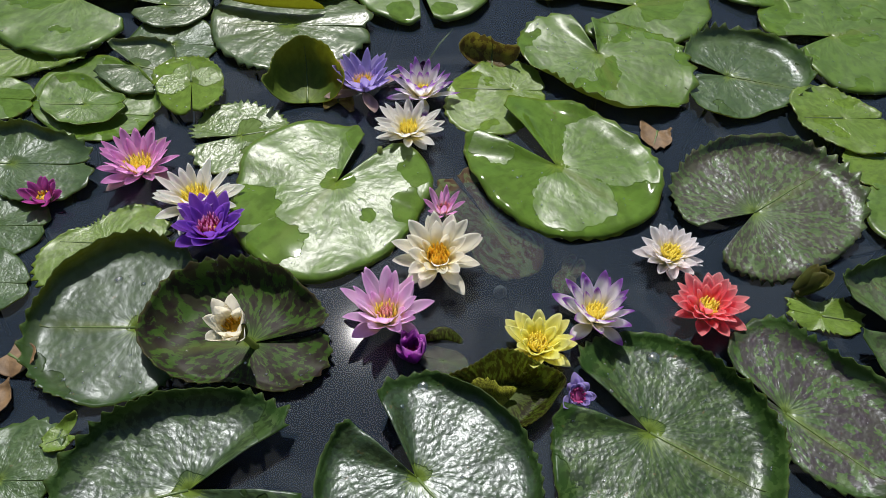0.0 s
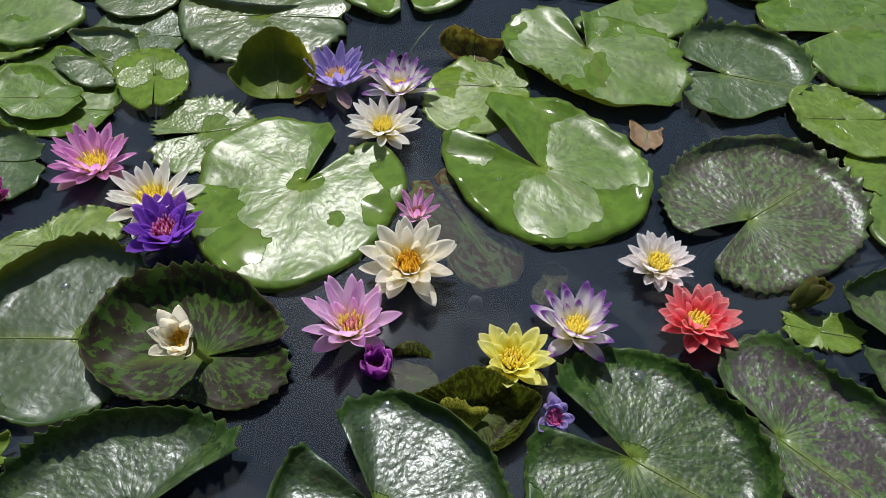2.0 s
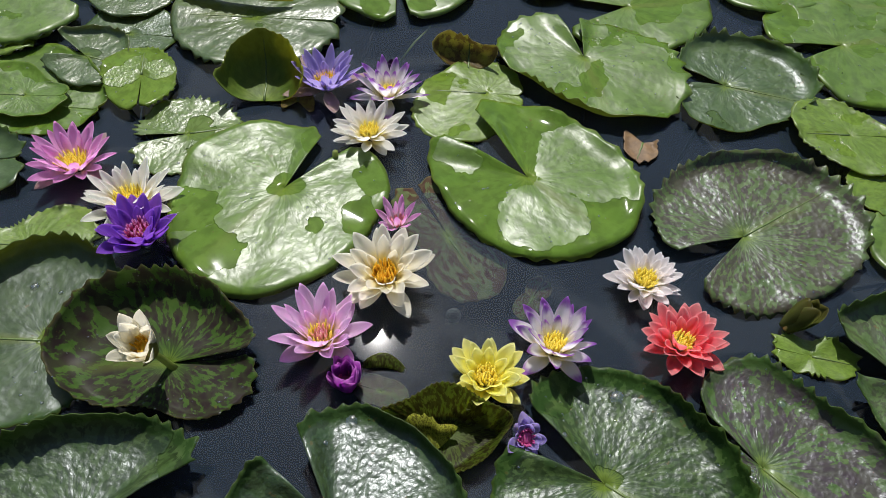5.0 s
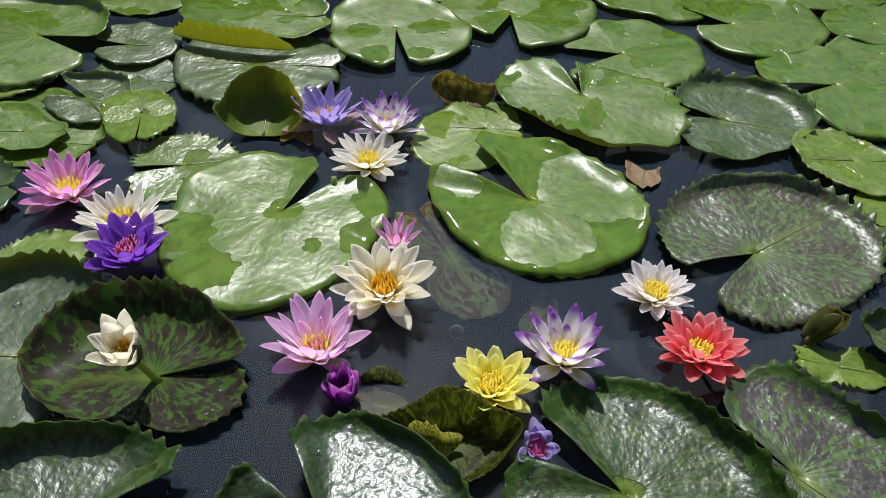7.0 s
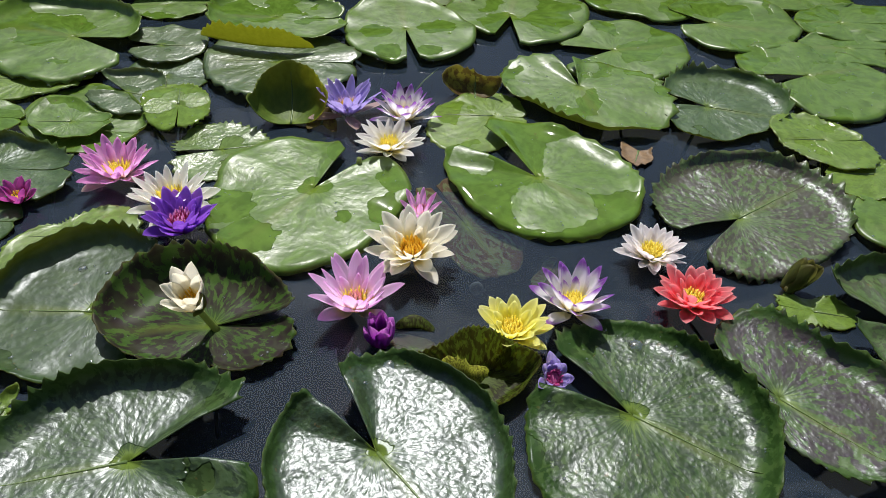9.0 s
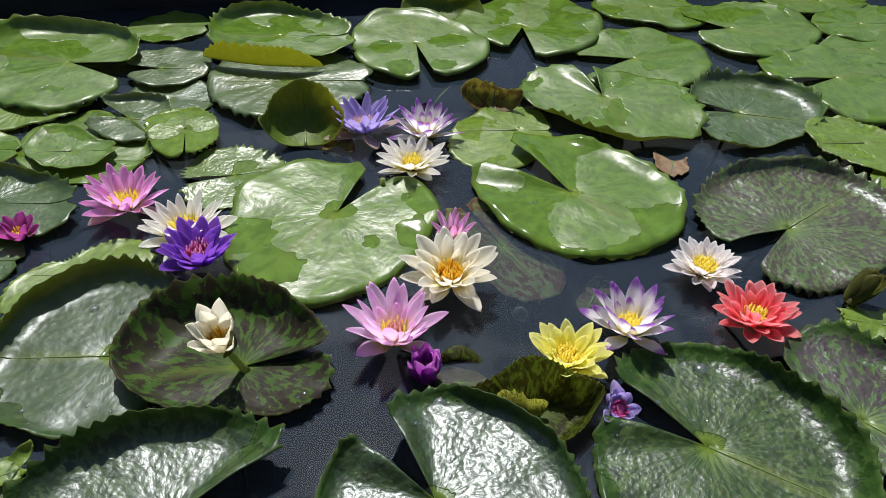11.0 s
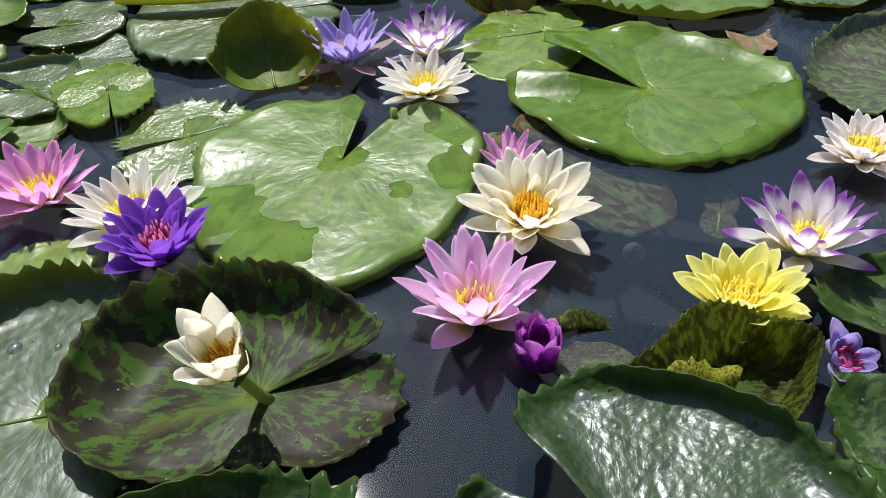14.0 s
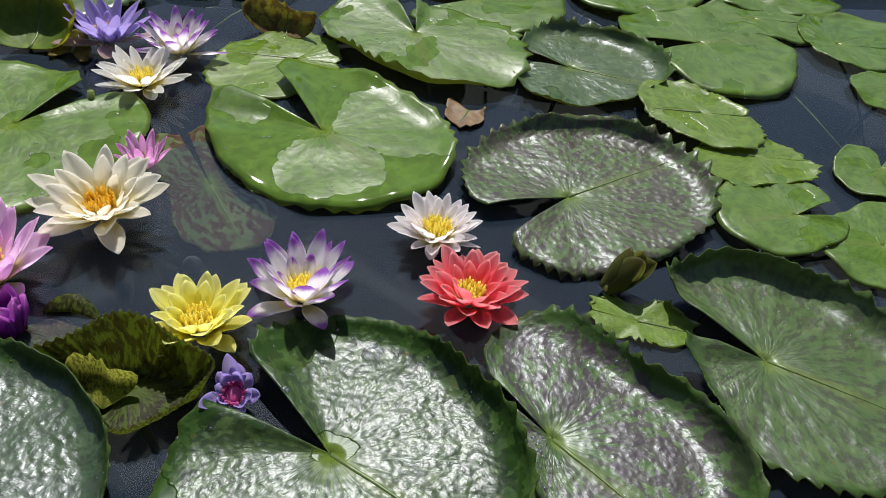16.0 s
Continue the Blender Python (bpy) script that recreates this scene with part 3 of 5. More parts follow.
def curled_leaf(at, label, material, seed=0):
    """A leaf rolled into an open cup: flat floor, a tall wall behind and beside it, a low lip in front."""
    rng = np.random.RandomState(seed)
    phi = np.radians(np.linspace(196, -128, 200))
    s = np.linspace(0.02, 1.0, 24)
    deg = np.degrees(phi)
    back = np.exp(-((deg - 98) / 66) ** 2)
    side = np.exp(-((deg - 5) / 48) ** 2)
    left = np.exp(-((deg - 185) / 34) ** 2)
    front = np.exp(-((deg + 75) / 42) ** 2)
    high = 0.005 + 0.043 * back + 0.016 * side + 0.006 * left + 0.010 * front
    a0, b0 = 0.030 + 0.020 * side, 0.018 + 0.020 * front
    a1, b1 = 0.056 + 0.026 * left + 0.006 * side, 0.030 + 0.014 * front
    q = (deg / 360 * 62) % 1.0
    tooth = 0.0058 * (np.abs(2 * q - 1) ** 1.2 - 0.5) * (1 - 0.5 * side)
    up = smooth((s - 0.4) / 0.6)[None, :] ** 0.8
    flr = np.clip(s / 0.45, 0, 1)[None, :]
    ax = (a0[:, None] * flr + (a1 - a0)[:, None] * up + 0.004 * np.sin(5 * phi)[:, None] * up)
    ay = (b0[:, None] * flr + (b1 - b0)[:, None] * up + 0.003 * np.sin(4 * phi + 1)[:, None] * up)
    z = (high + tooth)[:, None] * up - 0.003 * flr * (1 - up)
    top = np.stack([ax * np.cos(phi)[:, None], ay * np.sin(phi)[:, None], z], axis=2)
    uvs = np.stack([np.repeat((phi / math.tau + 0.4)[:, None], 24, 1), np.repeat(s[None, :], 200, 0)], axis=2)
    ob = tagged(new("lily_pad"), label, "lily pad", "lily pads on the pond")
    ob.location = at
    part("blade", sheet("blade", top, uvs, 0.0014, material), None, ob)
    bm = bmesh.new()
    tube(bm, [(0.03, -0.02, -0.25), (0.012, -0.008, -0.1), (0.0, 0.0, -0.002)], [0.003, 0.0032, 0.0036])
    part("stalk", bm, SUNK, ob, "dark stalk under the leaf")
    return ob


def rolled_edge(at, turn, length, wide, rise, material, label, seed=0):
    """The edge of a sunken leaf arching out of the water, rolled over along its length."""
    rng = np.random.RandomState(seed)
    s = np.linspace(0.0, 1.0, 40)
    w = np.linspace(0.0, 1.0, 12)
    tooth = 1 + 0.10 * np.abs((s * 9) % 1.0 - 0.5) * np.minimum(1, 4 * s)
    arch = np.sin(np.pi * s ** 0.8) ** 0.7
    roll = np.radians(-35 + 150 * w)
    out = wide * (1 - np.cos(roll))[None, :] * (0.35 + 0.65 * arch)[:, None] * tooth[:, None]
    up = (rise * arch)[:, None] * (0.25 + 0.75 * np.sin(np.pi * (0.12 + 0.78 * w)))[None, :] - 0.002
    along = (s - 0.5) * length
    top = np.stack([np.repeat(along[:, None], 12, 1), 0.010 * np.sin(np.pi * s)[:, None] - out, up], axis=2)
    uvs = np.stack([np.repeat(s[:, None], 12, 1) * 0.3, np.repeat(1.0 - 0.6 * w[None, :], 40, 0)], axis=2)
    ob = tagged(new("lily_pad"), label, "lily pad", "lily pads on the pond")
    ob.matrix_world = pose(*at, 0, 0, turn)
    part("blade", sheet("blade", top, uvs, 0.0012, material), None, ob)
    return ob


def upturned_rim(pad, at, turn, length, height, lean, material, label):
    """The front edge of a pad bent upright, as a long low band with a toothed top."""
    s = np.linspace(0.0, 1.0, 90)
    w = np.linspace(0.0, 1.0, 10)
    tall = np.minimum(1.0, 5.0 * s) ** 0.6 * np.minimum(1.0, 4.0 * (1 - s)) ** 0.6
    tooth = 1 + (0.08 + 0.22 * (1 - s)) * (np.abs((s * 15 + 0.6 * np.sin(9 * s)) % 1.0 * 2 - 1) - 0.5)
    up = height * (tall * tooth)[:, None] * w[None, :] - 0.002
    out = lean * height * (w ** 1.6)[None, :] * tall[:, None] + 0.14 * length * ((s - 0.5) ** 2)[:, None] * 2
    top = np.stack([np.repeat(((s - 0.5) * length)[:, None], 10, 1), out, up], axis=2)[::-1]
    uvs = np.stack([np.repeat(s[:, None], 10, 1) * 0.4, np.repeat(0.3 + 0.7 * w[None, :], 90, 0)], axis=2)
    rim = part("upturned_rim", sheet("upturned_rim", top, uvs, 0.0012, material), None, pad, label)
    rim.matrix_local = Matrix.Translation(-pad.location) @ pose(*at, 0, 0, turn)
    return rim


def petal_mesh(length, width, cup, curl, material, thick=0.0005, bow=0.0, twist=0.0, keel=0.1):
    """A lance-shaped petal along +x: cupped, with a fold down its middle, bowed to one side and twisted a little."""
    rows, cols = 13, 9
    s = np.linspace(0.0, 1.0, rows)
    v = np.linspace(-1.0, 1.0, cols)
    prof = (0.16 + s) ** 1.05 * (1.0 - s) ** 0.8
    prof = prof / prof.max() * width / 2
    prof[-1] = width * 0.01
    slope = np.radians(curl) * (s - 0.15)
    ds = length / (rows - 1)
    x = np.concatenate([[0], np.cumsum(np.cos(slope[1:]) * ds)])
    z = np.concatenate([[0], np.cumsum(np.sin(slope[1:]) * ds)])
    roll = twist * s
    wide = prof[:, None] * v[None, :]
    lift = prof[:, None] * (cup * v ** 2 + keel * np.abs(v))[None, :] + 0.06 * prof[:, None] * np.sin(9 * s[:, None] + 3 * v[None, :])
    top = np.zeros((rows, cols, 3))
    top[..., 0] = x[:, None]
    top[..., 1] = wide * np.cos(roll)[:, None] + bow * length * (s ** 2)[:, None]
    top[..., 2] = z[:, None] + lift + wide * np.sin(roll)[:, None]
    uvs = np.stack([np.repeat(s[:, None], cols, 1), np.repeat((v / 2 + 0.5)[None, :], rows, 0)], axis=2)
    return sheet("petal", top, uvs, thick, material)


def flower(name, label, at, rows, material, centre, heart=0.012, heart_up=0.008, stamen_rows=((26, 0.010, 18), (16, 0.008, 35)), tilt=(0, 0), sepals=None, seed=0, stalk_to=None, category="water lily", turn=None):
    """A water lily. rows of petals from the outside in: (count, length, width, degrees up, cup, curl);
    centre: (material, material) of the stamens and the disc; tilt: (direction it leans to, degrees)."""
    rng = np.random.RandomState(seed + 5)
    ob = tagged(new(name), label, category, "water lilies in bloom")
    lean = Matrix.Rotation(radians(tilt[0]), 4, "Z") @ Matrix.Rotation(radians(tilt[1]), 4, "Y") @ Matrix.Rotation(radians(-tilt[0]), 4, "Z")
    ob.matrix_world = Matrix.Translation(at) @ lean
    height = 0.0
    start = rng.rand() * 6.28 if turn is None else radians(turn)
    sets = [(*row, material, "petal") for row in rows]
    if sepals:
        sets.insert(0, (*sepals[:6], sepals[6], "sepal"))
    for i, (count, length, width, up, cup, curl, mat, word) in enumerate(sets):
        kinds = [petal_mesh(length, width, cup, curl + rng.uniform(-6, 6), mat, bow=rng.uniform(-0.07, 0.07), twist=rng.uniform(-0.35, 0.35), keel=rng.uniform(0.04, 0.2)) for _ in range(4)]
        off = start + i * math.pi / max(count, 1) + rng.rand() * 0.2
        for k in range(count):
            az = off + (k + rng.uniform(-0.22, 0.22)) * math.tau / count
            el = radians(up + rng.uniform(-7, 7))
            p = part(word, kinds[rng.randint(4)], None, ob)
            size = rng.uniform(0.88, 1.07)
            base = heart * 0.7
            p.matrix_local = Matrix.Translation((base * math.cos(az), base * math.sin(az), height + rng.uniform(0, 0.001))) @ Matrix.Rotation(az, 4, "Z") @ Matrix.Rotation(-el, 4, "Y") @ Matrix.Rotation(rng.uniform(-0.22, 0.22), 4, "X") @ Matrix.Diagonal((size, size * rng.uniform(0.9, 1.08), size, 1))
        height += heart_up / max(len(sets), 1)
    bm = bmesh.new()
    bmesh.ops.create_uvsphere(bm, u_segments=16, v_segments=8, radius=1.0)
    bmesh.ops.scale(bm, vec=(heart * 0.66, heart * 0.66, heart * 0.3), verts=bm.verts)
    bmesh.ops.translate(bm, vec=(0, 0, height), verts=bm.verts)
    disc = part("disc", bm, centre[1], ob, "cupped disc in the heart of the flower")
    for spread, (count, length, out) in zip((0.62, 0.4, 0.2), stamen_rows):
        bm = bmesh.new()
        for k in range(count):
            az = k * math.tau / count + rng.uniform(-0.16, 0.16)
            el = radians(out + rng.uniform(-12, 12))
            b0 = Vector((math.cos(az), math.sin(az), 0)) * heart * spread
            d = Vector((math.cos(az) * math.sin(el), math.sin(az) * math.sin(el), math.cos(el)))
            ln = length * rng.uniform(0.75, 1.12)
            inward = Vector((-math.cos(az), -math.sin(az), 0.4)) * ln * rng.uniform(0.02, 0.22)
            pts = [b0 + Vector((0, 0, height)), b0 + d * ln * 0.6 + Vector((0, 0, height)), b0 + d * ln + inward + Vector((0, 0, height))]
            tube(bm, pts, [0.0011, 0.0014, 0.0006], 5)
        tagged(part("stamen_ring", bm, centre[0] if spread > 0.5 or len(centre) < 3 else centre[2], disc, "ring of slender stamens"), kind="stuff")
    if stalk_to:
        bm = bmesh.new()
        inv = ob.matrix_world.inverted()
        a, b = Vector((0, 0, -0.002)), inv @ Vector(stalk_to)
        c = (a + b) / 2 + Vector((0, 0, -0.01))
        tube(bm, [b, c.lerp(b, 0.4), c.lerp(a, 0.4), a, a + Vector((0, 0, 0.004))], [0.0042, 0.004, 0.0038, 0.0042, 0.003], 10)
        part("stalk", bm, STEM, ob, "green stalk")
    return ob


# ---- the pond ----
def slab(name, x0, x1, y0, y1, z0, z1, material, label, bevel=0.0):
    bm = bmesh.new()
    bmesh.ops.create_cube(bm, size=1.0)
    bmesh.ops.scale(bm, vec=(x1 - x0, y1 - y0, z1 - z0), verts=bm.verts)
    if bevel:
        bmesh.ops.bevel(bm, geom=bm.edges[:], offset=bevel, segments=2, affect="EDGES")
    me = bpy.data.meshes.new(name)
    bm.to_mesh(me)
    bm.free()
    me.materials.append(material)
    ob = new(name, me)
    ob.location = ((x0 + x1) / 2, (y0 + y1) / 2, (z0 + z1) / 2)
    return tagged(ob, label, name.replace("_", " "), kind="structure")


def flat(name, half_x, half_y, z, material, label, hole=None):
    bm = bmesh.new()
    if hole:
        hx0, hx1, hy0, hy1 = hole
        xs, ys = (-half_x, hx0, hx1, half_x), (-half_y, hy0, hy1, half_y)
        grid = [[bm.verts.new((x, y, 0)) for y in ys] for x in xs]
        for i in range(3):
            for j in range(3):
                if (i, j) != (1, 1):
                    bm.faces.new((grid[i][j], grid[i + 1][j], grid[i + 1][j + 1], grid[i][j + 1]))
    else:
        bmesh.ops.create_grid(bm, x_segments=2, y_segments=2, size=1.0)
        bmesh.ops.scale(bm, vec=(half_x, half_y, 1), verts=bm.verts)
    me = bpy.data.meshes.new(name)
    bm.to_mesh(me)
    bm.free()
    me.materials.append(material)
    ob = new(name, me)
    ob.location.z = z
    return tagged(ob, label, name.replace("_", " "), kind="structure")


PX0, PX1, PY0, PY1 = -1.5, 1.7, -1.2, 1.95
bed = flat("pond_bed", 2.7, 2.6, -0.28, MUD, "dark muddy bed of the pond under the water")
water = flat("water", (PX1 - PX0) / 2, (PY1 - PY0) / 2, 0.0, WATER, "still dark pond water reflecting the blue sky")
water.location = ((PX0 + PX1) / 2, (PY0 + PY1) / 2, 0.0)
water.visible_shadow = False
bank = slab("wall_north", -1.95, 1.95, 0.0, 0.95, -0.3, 0.112, WALL, "dark pond wall in shade behind the pads", 0.004)
bank.matrix_world = Matrix.Translation((0.1, 1.525, 0)) @ Matrix.Rotation(radians(8.9), 4, "Z") @ Matrix.Translation(bank.location)
path = slab("walkway", -1.95, 1.95, -0.025, 0.95, 0.114, 0.134, COPING, "pale stone walkway along the pond's far side", 0.004)
path.matrix_world = Matrix.Translation((0.1, 1.525, 0)) @ Matrix.Rotation(radians(8.9), 4, "Z") @ Matrix.Translation(path.location)
# added out of view: keeps sky light off faces turned to the camera
slab("wall_south", PX0 - 0.16, PX1 + 0.16, PY0 - 0.16, PY0, -0.3, 2.3, WALL, "unseen tall dark wall added behind the camera to block sky light", 0.01)
slab("wall_west", PX0 - 0.16, PX0, PY0 + 0.002, PY1 - 0.9, -0.3, 0.06, WALL, "dark low pond wall", 0.01)
slab("wall_east", PX1, PX1 + 0.16, PY0 + 0.002, PY1 - 0.1, -0.3, 0.06, WALL, "dark low pond wall", 0.01)
flat("ground", 400, 400, 0.02, EARTH, "bare dark ground round the pond", (PX0 - 0.1, PX1 + 0.1, PY0 - 0.1, PY1))

# ---- lily pads ----
lily_pad("A", (-0.125, 0.724, 0.011), 0.1428, (58, 12), (-0.16, -0.02, 0.02, 0.01, -0.04, -0.05), FRESH_A, "large glossy light green lily pad with wet film patches", rims=((235, 120, 10, 0.8), (-80, 90, -60, 0.93)), teeth=(34, 0.022), fold=0.006, wave=0.003, ridge=0.00015, rib=False, seed=0)
lily_pad("B", (0.192, 0.767, 0.011), 0.1397, (137, 15), (-0.02, -0.05, 0.10, 0.00, 0.02, -0.02), FRESH_B, "large glossy heart-shaped green lily pad with wet patches", rims=((-85, 75, -60, 0.93), (40, 50, 25, 0.75), (-20, 30, 25, 0.85)), teeth=(30, 0.036), fold=0.014, ridge=0.00015, rib=False, seed=1)
lily_pad("L", (0.284, 1.020, 0.0180), 0.1275, (103, 10), (-0.16, -0.05, -0.04, 0.18, -0.02, 0.01), FRESH, "glossy folded green lily pad with a serrated edge", rims=((-110, 50, 80, 0.84),), teeth=(34, 0.072), fold=0.012, tilt=(100, 2), ridge=0.00015, rib=False, seed=2)
lily_pad("K", (0.497, 0.984, 0.0080), 0.1101, (164, 15), (-0.22, -0.12, -0.08, 0.07, -0.05, -0.06), DULL, "dull grey-green serrated lily pad", rims=((60, 80, 65, 0.74), (-100, 70, 45, 0.88)), teeth=(34, 0.09), fold=0.004, seed=3)
lily_pad("J", (0.701, 1.094, 0.013), 0.1305, (-163, 15), (-0.14, 0.06, -0.08, -0.05, -0.05, -0.04), FRESH, "broad dull green lily pad with a slit", rims=((-90, 80, -45, 0.94),), teeth=(30, 0.022), fold=0.003, ridge=0.00015, rib=False, seed=4)
lily_pad("C", (0.462, 0.683, 0.012), 0.133, (-146, 15), (-0.23, -0.03, 0.07, 0.01, -0.05, 0.03), STREAKED_C, "large purple-streaked grey-green lily pad with raised edge", rims=((75, 75, 66, 0.8), (-80, 60, -50, 0.92)), teeth=(44, 0.066), fold=0.006, seed=5, ridge=0.00025)
lily_pad("M", (-0.02, 1.217, 0.018), 0.1295, (-80, 6), (-0.05, 0.02, 0.05, 0.04, -0.05, -0.03), FRESH_M, "round fresh green lily pad with wet hollows", rims=((90, 60, 30, 0.85), (-90, 80, -45, 0.94)), teeth=(0, 0), ridge=0.00015, rib=False, seed=6)
lily_pad("N", (0.182, 1.294, 0.016), 0.1336, (-98, 15), (-0.19, 0.14, -0.05, -0.00, 0.02, 0.06), FRESH, "smooth broad green lily pad with a wide slit", teeth=(20, 0.018), ridge=0.00015, rib=False, seed=7, rims=((-90, 80, -45, 0.94),))
lily_pad("Q", (0.366, 1.17, 0.012), 0.1264, (-168, 22), (-0.12, 0.05, 0.04, 0.08, -0.01, 0.01), FRESH, "smooth broad green lily pad", ridge=0.00015, rib=False, seed=8, rims=((-90, 80, -45, 0.94),))
FOLDED = lily_pad("P1", (-0.262, 1.222, 0.03), 0.1122, (0, 0), (-0.02, 0.17, 0.20, -0.12, 0.01, -0.03), FRESH, "green lily pad with its front edge curled up", rims=((-80, 60, 20, 0.8), (105, 80, 78, 0.74)), teeth=(34, 0.054), ridge=0.00015, rib=False, seed=9)
lily_pad("P2", (-0.608, 1.133, 0.022), 0.1499, (-14, 15), (-0.21, -0.05, 0.04, -0.06, -0.08, 0.02), FRESH, "large green lily pad with raised dark back edge", rims=((85, 70, 80, 0.75), (-90, 80, -45, 0.94)), teeth=(34, 0.036), ridge=0.00015, rib=False, seed=10)
lily_pad("P3", (-0.639, 1.001, 0.01), 0.0938, (0, 0), (-0.19, 0.16, 0.22, 0.06, -0.01, 0.06), LIME, "bright lime green lily pad half under another", teeth=(30, 0.036), seed=11, rims=((-90, 80, -45, 0.94),))
lily_pad("P4", (-0.453, 1.128, 0.014), 0.0724, (-181, 10), (-0.07, -0.15, 0.01, -0.04, -0.01, -0.03), SILVER_L, "small oval green lily pad with a slit", rims=((-90, 80, -45, 0.94),), seed=12)
lily_pad("P5", (-0.465, 0.966, 0.012), 0.0673, (-195, 21), (-0.01, -0.05, 0.03, -0.06, 0.07, 0.01), SILVER_L, "small arrow-shaped green lily pad", rims=((90, 70, 80, 0.72), (-90, 60, -45, 0.92)), fold=0.006, teeth=(24, 0.054), seed=13)
lily_pad("H", (-0.367, 0.922, 0.018), 0.0612, (-78, 1.5), (0.04, -0.08, 0.13, 0.06, 0.04, -0.02), LIME_H, "small round lime green lily pad with silvery sheen", rims=((90, 90, 20, 0.8), (-90, 80, -45, 0.94)), teeth=(34, 0.054), seed=14, stalk=False)
lily_pad("P6", (-0.423, 1.037, 0.0030), 0.0673, (0, 0), (0.03, 0.20, 0.10, -0.08, -0.00, -0.01), DULL, "grey-green lily pad lying half under others", seed=15)
lily_pad("P7", (-0.237, 1.079, 0.016), 0.1315, (0, 0), (0.02, 0.01, 0.06, -0.04, 0.03, 0.02), SILVER_L, "large grey-green lily pad with silvery wet sheen", rims=((-90, 90, -45, 0.95),), teeth=(34, 0.054), seed=16)
lily_pad("V", (0.136, 0.942, 0.0030), 0.0836, (0, 0), (-0.30, -0.15, -0.07, 0.13, 0.03, -0.04), LIME, "flat light green lily pad partly under its neighbours", teeth=(36, 0.036), seed=17)
lily_pad("I", (-0.274, 0.820, 0.0050), 0.0724, (-163, 8), (0.12, -0.07, 0.02, 0.07, -0.08, 0.01), LIME_I, "small silvery crumpled lily pad with serrated edge", teeth=(40, 0.144), fold=0.003, seed=18)
lily_pad("W", (-0.520, 0.872, 0.0120), 0.0591, (0, 0), (-0.09, 0.09, 0.14, -0.20, 0.09, 0.03), FRESH, "small crumpled grey-green lily pad", rims=((0, 180, 30, 0.7),), seed=19)
lily_pad("W2", (-0.487, 0.862, 0.0030), 0.0938, (0, 0), (-0.19, 0.36, 0.04, -0.16, 0.05, 0.03), FRESH, "green lily pad lying beneath a crumpled one", rims=((30, 60, 60, 0.8),), seed=20)
lily_pad("W3", (-0.671, 0.885, 0.0080), 0.0561, (0, 0), (0.13, -0.01, 0.16, -0.06, -0.01, -0.01), FRESH, "small pale green lily pad", seed=21)
lily_pad("X", (-0.586, 0.745, 0.0120), 0.0857, (0, 0), (0.17, 0.06, 0.21, -0.09, 0.05, -0.07), DULL, "dark grey-green lily pad with serrated raised edge", rims=((85, 70, 80, 0.66),), teeth=(34, 0.085), seed=22)
lily_pad("X2", (-0.575, 0.638, 0.0040), 0.0653, (0, 0), (0.06, 0.02, 0.04, -0.05, 0.04, 0.04), DULL, "dull grey-green lily pad", seed=23)
lily_pad("X3", (-0.545, 0.543, 0.0080), 0.0489, (0, 0), (0.02, 0.06, 0.03, -0.09, 0.01, -0.04), DULL, "small green lily pad", seed=24)
lily_pad("Y", (-0.346, 0.482, 0.0060), 0.1122, (0, 0), (-0.31, 0.14, -0.10, -0.02, -0.02, -0.03), GREY, "large glossy grey-green lily pad with serrated raised edge", rims=((115, 65, 80, 0.68), (200, 60, 40, 0.8)), teeth=(44, 0.065), seed=25, ridge=0.00015)
lily_pad("Z", (-0.420, 0.614, 0.0020), 0.0683, (0, 0), (0.01, -0.11, 0.06, 0.31, 0.03, -0.02), LIME, "light green lily pad with a serrated edge", teeth=(44, 0.108), rims=((120, 80, 20, 0.8),), seed=26)
lily_pad("D", (-0.204, 0.460, 0.0110), 0.1020, (8, 0.6), (-0.10, 0.30, 0.11, -0.14, -0.04, -0.01), MARBLED, "dark marbled lily pad holding water, with a raised back edge", rims=((95, 75, 78, 0.46), (-125, 70, 36, 0.78)), teeth=(46, 0.06), fold=(0.014, 0.0), ridge=0.0, rib=False, seed=27)
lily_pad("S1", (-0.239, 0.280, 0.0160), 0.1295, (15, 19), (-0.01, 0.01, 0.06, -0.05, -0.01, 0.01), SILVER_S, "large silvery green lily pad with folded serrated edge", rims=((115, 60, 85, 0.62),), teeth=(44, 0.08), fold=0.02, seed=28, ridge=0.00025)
lily_pad("S2", (-0.440, 0.290, 0.0100), 0.0612, (0, 0), (0.01, 0.11, -0.03, 0.03, -0.08, 0.02), DULL, "grey-green lily pad with crumpled edge", teeth=(30, 0.09), seed=29)
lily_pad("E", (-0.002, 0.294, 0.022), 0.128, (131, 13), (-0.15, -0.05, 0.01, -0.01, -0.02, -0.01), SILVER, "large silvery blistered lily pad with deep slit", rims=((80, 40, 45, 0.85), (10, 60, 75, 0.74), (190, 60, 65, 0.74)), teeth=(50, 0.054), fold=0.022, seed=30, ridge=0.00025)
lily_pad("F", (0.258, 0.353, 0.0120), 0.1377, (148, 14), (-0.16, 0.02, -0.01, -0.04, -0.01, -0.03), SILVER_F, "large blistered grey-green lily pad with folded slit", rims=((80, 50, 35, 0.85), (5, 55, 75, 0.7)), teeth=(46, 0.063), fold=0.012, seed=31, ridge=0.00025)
lily_pad("G", (0.418, 0.377, 0.0160), 0.0897, (136, 5), (-0.33, -0.59, 0.18, -0.06, -0.06, -0.13), STREAKED, "purple-streaked silvery lily pad with raised edge", rims=((20, 60, 80, 0.68),), teeth=(46, 0.07), fold=0.006, seed=32, ridge=0.00025)
